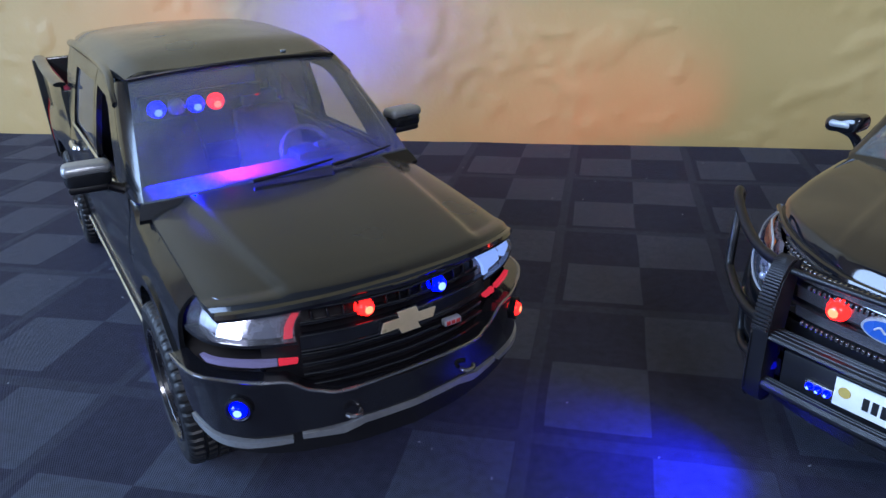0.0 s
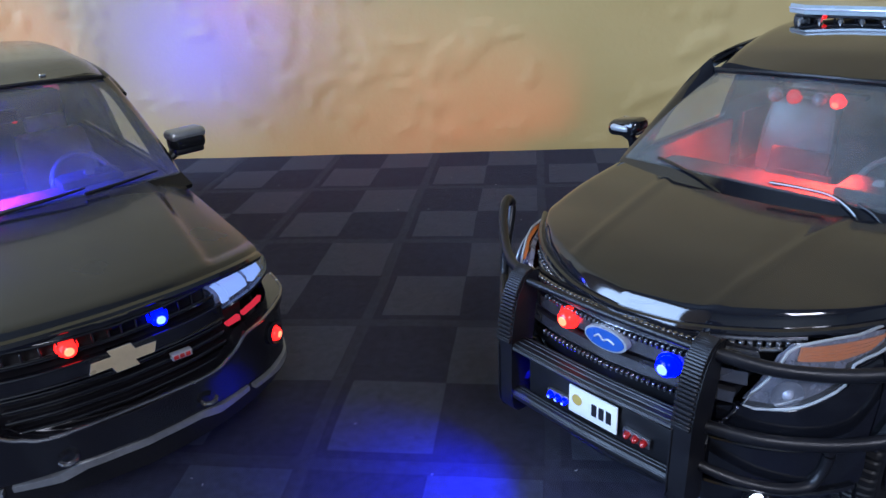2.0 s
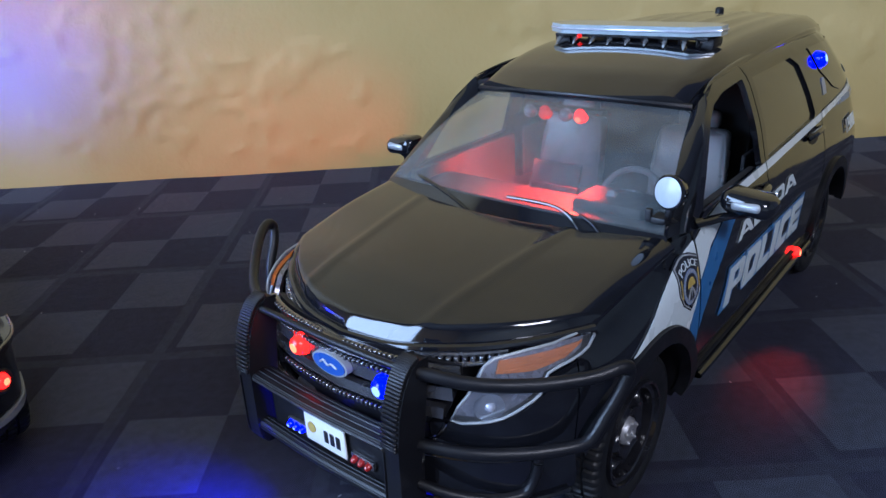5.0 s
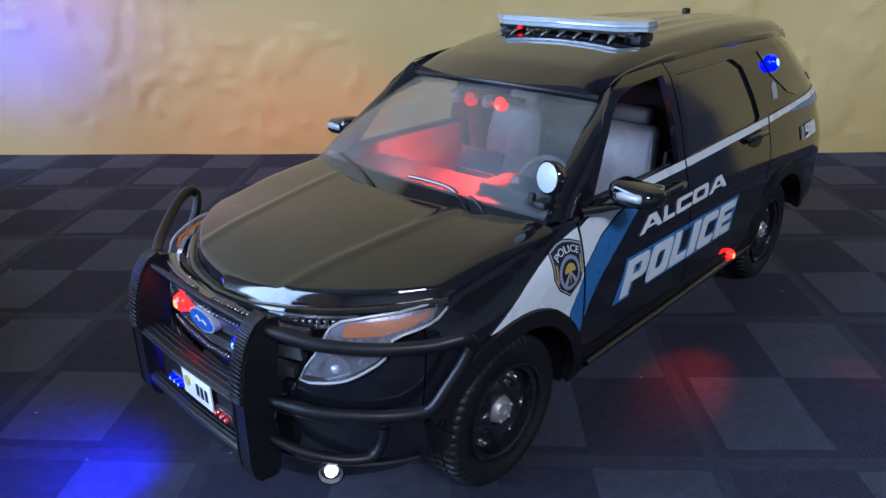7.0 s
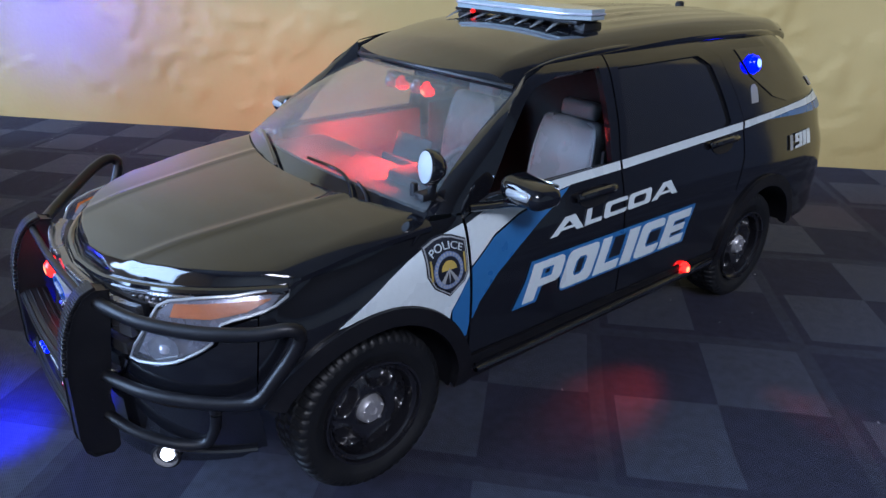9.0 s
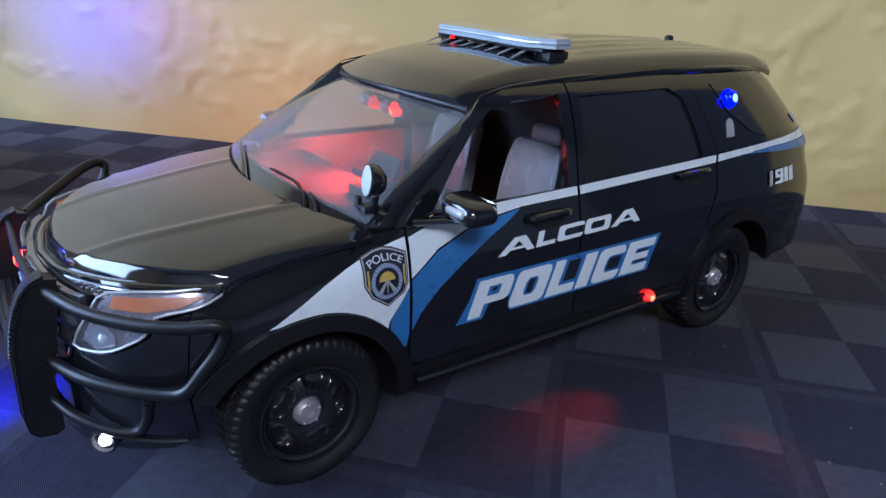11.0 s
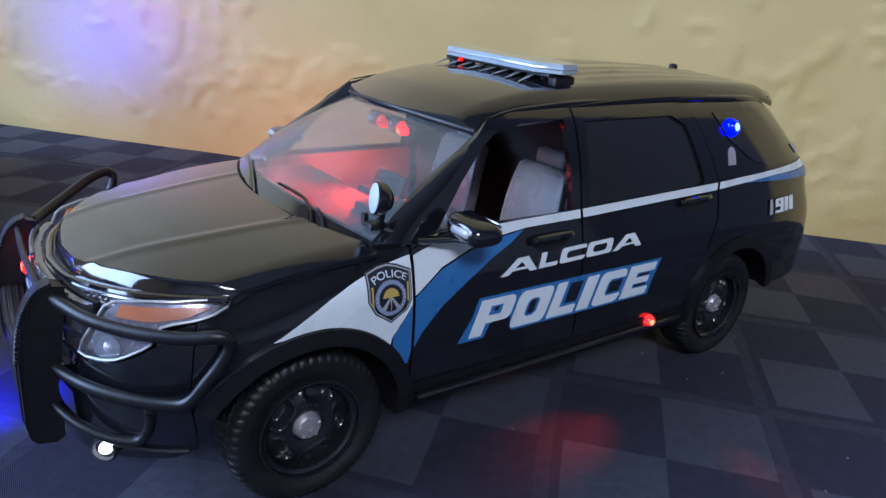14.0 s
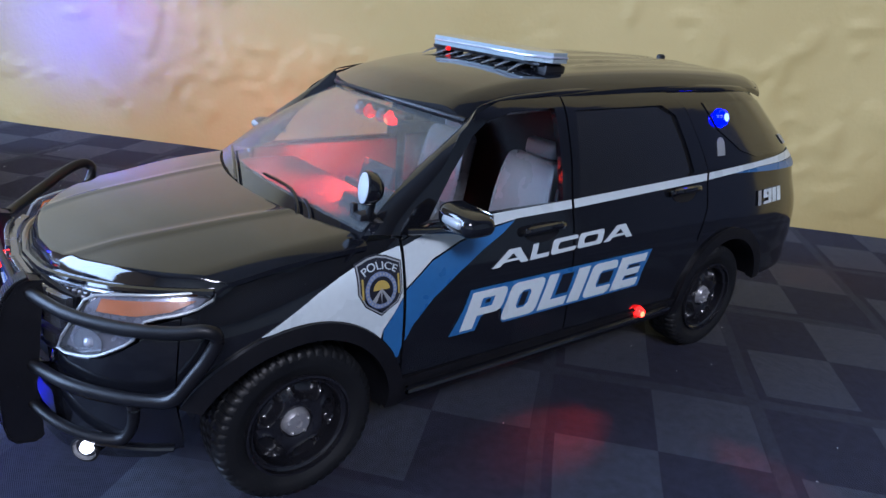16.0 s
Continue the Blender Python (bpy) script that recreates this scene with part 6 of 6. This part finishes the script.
    for z0, z1, o, mt in ((1.060, 1.092, 0.010, BLACKGREY), (0.992, 1.006, -0.012, BLACKGREY), (0.900, 0.965, 0.012, BLACKGREY), (0.858, 0.872, -0.012, BLACKGREY), (0.815, 0.829, -0.012, BLACKGREY), (0.770, 0.784, -0.010, BLACKGREY), (0.725, 0.738, -0.006, BLACKGREY)):
        part("grille_bar", patch_across([(0.15, z0), (0.65, z0), (0.65, z1), (0.15, z1 - 0.004)], TS, 0.65, o, 0.03, 0.06), mt, car)
        for zz in ((z0, z1 - 0.003) if z1 - z0 > 0.03 else (z1,)):
            edge = [TS(u, zz, o + 0.002) for u in np.linspace(0.15, 0.64, 12)]
            edge = [p * Vector((1, -1, 1)) for p in edge] + edge[::-1]
            part("bar_edge", tube(edge, 0.0055, 8, 1, smooth=False), BLACKGREY, car)
    lip = [(trk_lip(abs(y)), y) for y in np.linspace(-0.66, 0.66, 29)]

    def hood_at(a, b):
        y = (2 * a - 1) * (0.672 + 0.012 * min(1, 4 * b))
        x0, x1 = trk_lip(min(abs(y), 0.70)), -1.18 + 0.08 * max(0.0, 1 - (y / 0.7) ** 2)
        x, y, z = trk_hood(x0 + (x1 - x0) * b ** 1.7, y)
        return x, y, z + 0.006

    hood = part("hood", sheet(hood_at, 84, 50, 0.03), GREY, car, "dark grey hood with a raised middle")
    part("hood_lip", tube([Vector(trk_hood(x - 0.004, y)) + Vector((0.010, 0, -0.014)) for x, y in lip], 0.022, 8, 1, smooth=False), BLACKGREY, hood)
    roof_poly = [(-1.695 - 0.10 * (y / 0.57) ** 2, y) for y in np.linspace(0.57, -0.57, 13)] + [(-2.1, -0.60), (-3.5, -0.60), (-3.80, -0.55)] + [(-3.84, y) for y in np.linspace(-0.45, 0.45, 5)] + [(-3.80, 0.55), (-3.5, 0.60), (-2.1, 0.60)]
    roof = part("roof", patch(roof_poly, lifted(trk_roof), 0.006, 0.03, 0.06), GREY, car, "dark grey roof")
    for s in (1, -1):
        rail = [TS(u, z, 0.0) * Vector((1, s, 1)) for u, z in ((-1.76, 1.58), (-1.90, 1.64), (-2.1, 1.69), (-2.6, 1.715), (-3.3, 1.715), (-3.76, 1.70))]
        part("roof_rail", tube(rail, [0.02, 0.028, 0.032, 0.032, 0.032, 0.028], 10, 6), GREY, roof)
    brow, rows = bmesh.new(), []
    for s in np.linspace(-1, 1, 21):
        a = Vector(trk_roof(-1.695 - 0.10 * s * s, 0.57 * s)) + Vector((0, 0, 0.006))
        b = Vector(trk_glass(1.02 * s, 1.0)) + Vector((0.012, 0, 0.004))
        m = (a + b) / 2 + Vector((0.006, 0, 0.006))
        rows.append([brow.verts.new(v) for v in (a, m, b)])
    for p, q in zip(rows, rows[1:]):
        for i in range(2):
            brow.faces.new((p[i], q[i], q[i + 1], p[i + 1]))
    part("roof_brow", brow, GREY, roof)
    part("roof_fleck", box(-1.80, -1.77, 0.255, 0.285, 1.735, 1.75, 0.004), CHROME, roof)
    part("windshield_header", tube([Vector(trk_glass(s, 1.0)) + Vector((0.010, 0, 0.012)) for s in np.linspace(-0.99, 0.99, 15)], 0.010, 8, 1, smooth=False), MATTE, roof)
    part("windshield", patch([(-0.985, 0), (0.985, 0), (0.985, 1), (-0.985, 1)], pushed_glass(trk_glass), 0.004, 0.004, 0.12, cell_v=0.1), GLASS, car, "hazy clear plastic windshield")
    part("cowl", patch([(-1.02, -0.10), (1.02, -0.10), (1.0, 0.02), (-1.0, 0.02)], pushed_glass(trk_glass), -0.002, 0.03, 0.1, cell_v=0.05), MATTE, car)
    for a, b, c in (((-0.30, 0.0), (0.05, 0.02), (0.30, 0.04)), ((0.28, 0.0), (0.55, 0.02), (0.82, 0.05))):
        part("wiper", tube([Vector(trk_glass(*q)) + Vector((0.035, 0, 0.02)) for q in (a, b, c)], [0.010, 0.009, 0.004], 8, 5), MATTE, car)
    # bed
    part("bed_floor", box(-5.2, -3.82, -0.74, 0.74, 0.74, 0.80, 0.01), BEDRED, car, "dark red bed liner")
    part("bed_front_wall", box(-3.84, -3.79, -0.74, 0.74, 0.45, 1.37, 0.01), GREY, car)
    part("tailgate", box(-5.31, -5.22, -0.81, 0.81, 0.55, 1.45, 0.02), GREY, car)
    for s in (1, -1):
        part("bed_liner", moved(box(-0.70, 0.70, -0.02, 0.02, 0.79, 1.395, 0.005), pose(-4.51, s * 0.70, 0, 0, 0, 0)), BEDRED, car)
        part("rear_bumper", box(-5.40, -5.28, s * 0.40 - 0.36, s * 0.40 + 0.36, 0.50, 0.64, 0.03), BLACKGREY, car)
    # badge and emblem
    tie = [(-0.122, -0.019), (-0.046, -0.019), (-0.034, -0.046), (0.050, -0.046), (0.039, -0.019), (0.110, -0.019), (0.124, 0.021), (0.048, 0.021), (0.037, 0.048), (-0.047, 0.048), (-0.037, 0.021), (-0.108, 0.021)]
    place = lambda b, c, out: Vector((-0.022 + out, b, 0.925 + c))
    badge = part("gold_emblem", patch([(1.03 * a, 1.08 * b) for a, b in tie], place, 0.010, 0.02, 0.3), CHROME, car, "gold emblem with a bright edge")
    part("emblem_face", patch(tie, place, 0.014, 0.006, 0.3), GOLD, badge)
    mark = part("trim_badge", box(-0.04, -0.008, 0.165, 0.245, 0.835, 0.862, 0.004), SILVERDECAL, car)
    for k in range(3):
        part("badge_bar", box(-0.009, -0.005, 0.172 + 0.023 * k, 0.190 + 0.023 * k, 0.84, 0.857, 0.001, 1), REDINK, mark)
    # cabin
    part("floor_pan", box(-3.75, -0.5, -0.38, 0.38, 0.36, 0.44, 0.02), MATTE, car)
    part("chassis", box(-5.2, -0.3, -0.40, 0.40, 0.40, 0.60, 0.02), MATTE, car)
    part("engine_cover", box(-1.25, -0.25, -0.40, 0.40, 0.55, 1.0, 0.02), CABIN, car)
    part("firewall", box(-1.30, -1.24, -0.70, 0.70, 0.91, 1.145, 0.005), CABIN, car)
    dash = part("dashboard", box(-1.60, -1.22, -0.66, 0.66, 0.98, 1.20, 0.05, 3), DASH, car, "grey dashboard")
    part("defroster_vent", box(-1.30, -1.27, -0.30, 0.20, 1.198, 1.212, 0.004), MATTE, dash)
    part("instrument_hood", box(-1.64, -1.45, 0.16, 0.48, 1.17, 1.245, 0.03, 2), DASH, dash)
    steering_wheel(car, (-1.72, 0.32, 1.16), 0.155, -24)
    for y in (0.32, -0.32):
        seat(car, -2.15, y, 0.78, SEAT if y > 0 else DARKSEAT, "grey front seat" if y > 0 else "dark front seat", 0.48)
    part("cabin_floor", box(-3.70, -1.46, -0.66, 0.66, 0.40, 0.46, 0.01), CABIN, car)
    part("rear_bench", box(-3.35, -2.85, -0.60, 0.60, 0.7, 0.92, 0.05), DARKSEAT, car)
    part("bench_back", box(-3.5, -3.36, -0.60, 0.60, 0.8, 1.45, 0.05), DARKSEAT, car)
    part("cab_back", box(-3.79, -3.755, -0.64, 0.64, 0.44, 1.22, 0.01), CABIN, car)
    part("rear_window", box(-3.785, -3.765, -0.56, 0.56, 1.22, 1.68, 0.004), TINT, car)
    part("headliner", patch([(-1.85, -0.52), (-3.7, -0.52), (-3.7, 0.52), (-1.85, 0.52)], lifted(trk_roof), -0.035, 0.01, 0.15), CABIN, car)
    for s in (1, -1):
        part("door_lining", box(-3.45, -1.42, s * 0.685 - 0.015, s * 0.685 + 0.015, 0.44, 1.16, 0.005), CABIN, car)
    visor = part("visor_bar", box(-1.80, -1.74, -0.54, 0.10, 1.535, 1.60, 0.008), MATTE, car)
    for y, mt, lb in ((-0.44, LED_BLUE, "lit blue visor lamp"), (-0.34, LED_OFF, "clear unlit lamp"), (-0.24, LED_BLUE, "lit blue visor lamp"), (-0.135, LED_RED, "lit red visor lamp")):
        led_bulb(visor, "visor_led", (-1.735, y - 0.02, 1.53), (1, 0, -0.3), 0.041, mt, lb, 0.9)
    led_bulb(visor, "visor_led", (-1.755, 0.08, 1.54), (1, 0, -0.3), 0.014, LED_RED_DIM, "small red lamp", 1.0)
    return car


RUN_BLUE, RUN_RED = glow("blue_running_led", (0.45, 0.42, 0.75), 0.13), glow("red_running_led", (1.0, 0.045, 0.075), 0.55)
clear_dark = clear("hazy_window", (0.25, 0.26, 0.3), 0.25, (0.5, 0.5, 0.55))
BLACKGREY = surface("black_trim_gloss", (0.007, 0.007, 0.009), 0.16, 0.0, 0.2, 80, coat=1.0)
SILVERTRIM = surface("silver_trim", (0.30, 0.31, 0.32), 0.35, 0.6, 0.15, 120)
truck = pickup_truck()
lamp("visor_light", "SPOT", truck.matrix_world @ look(at(-1.69, -0.44, 1.50), at(-1.58, -0.30, 1.18)), 1.7, BLUE, 0.002, None, 120, 0.8)
lamp("visor_light", "SPOT", truck.matrix_world @ look(at(-1.69, -0.155, 1.49), at(-1.58, -0.12, 1.18)), 0.32, RED, 0.002, None, 80, 0.8)


# ---------------------------------------------------------------- small things on the cloth
def lint():
    """Flecks of lint scattered on the cloth."""
    rng = random.Random(5)
    bm = bmesh.new()
    for _ in range(150):
        x, y = rng.uniform(-0.25, 0.33), rng.uniform(0.0, 0.30)
        a, size = rng.uniform(0, 6.28), rng.uniform(0.00012, 0.00035)
        way = Vector((math.cos(a), math.sin(a), 0)) * size
        p = Vector((x, y, 0.0004))
        merge(bm, tube([p - way, p + Vector((-way.y, way.x, 0)) * 0.5, p + way], 0.00009, 4, 2))
    return bm


solid("lint", lint(), SILVERDECAL, "pale flecks of lint on the black cloth", "lint", "stuff")
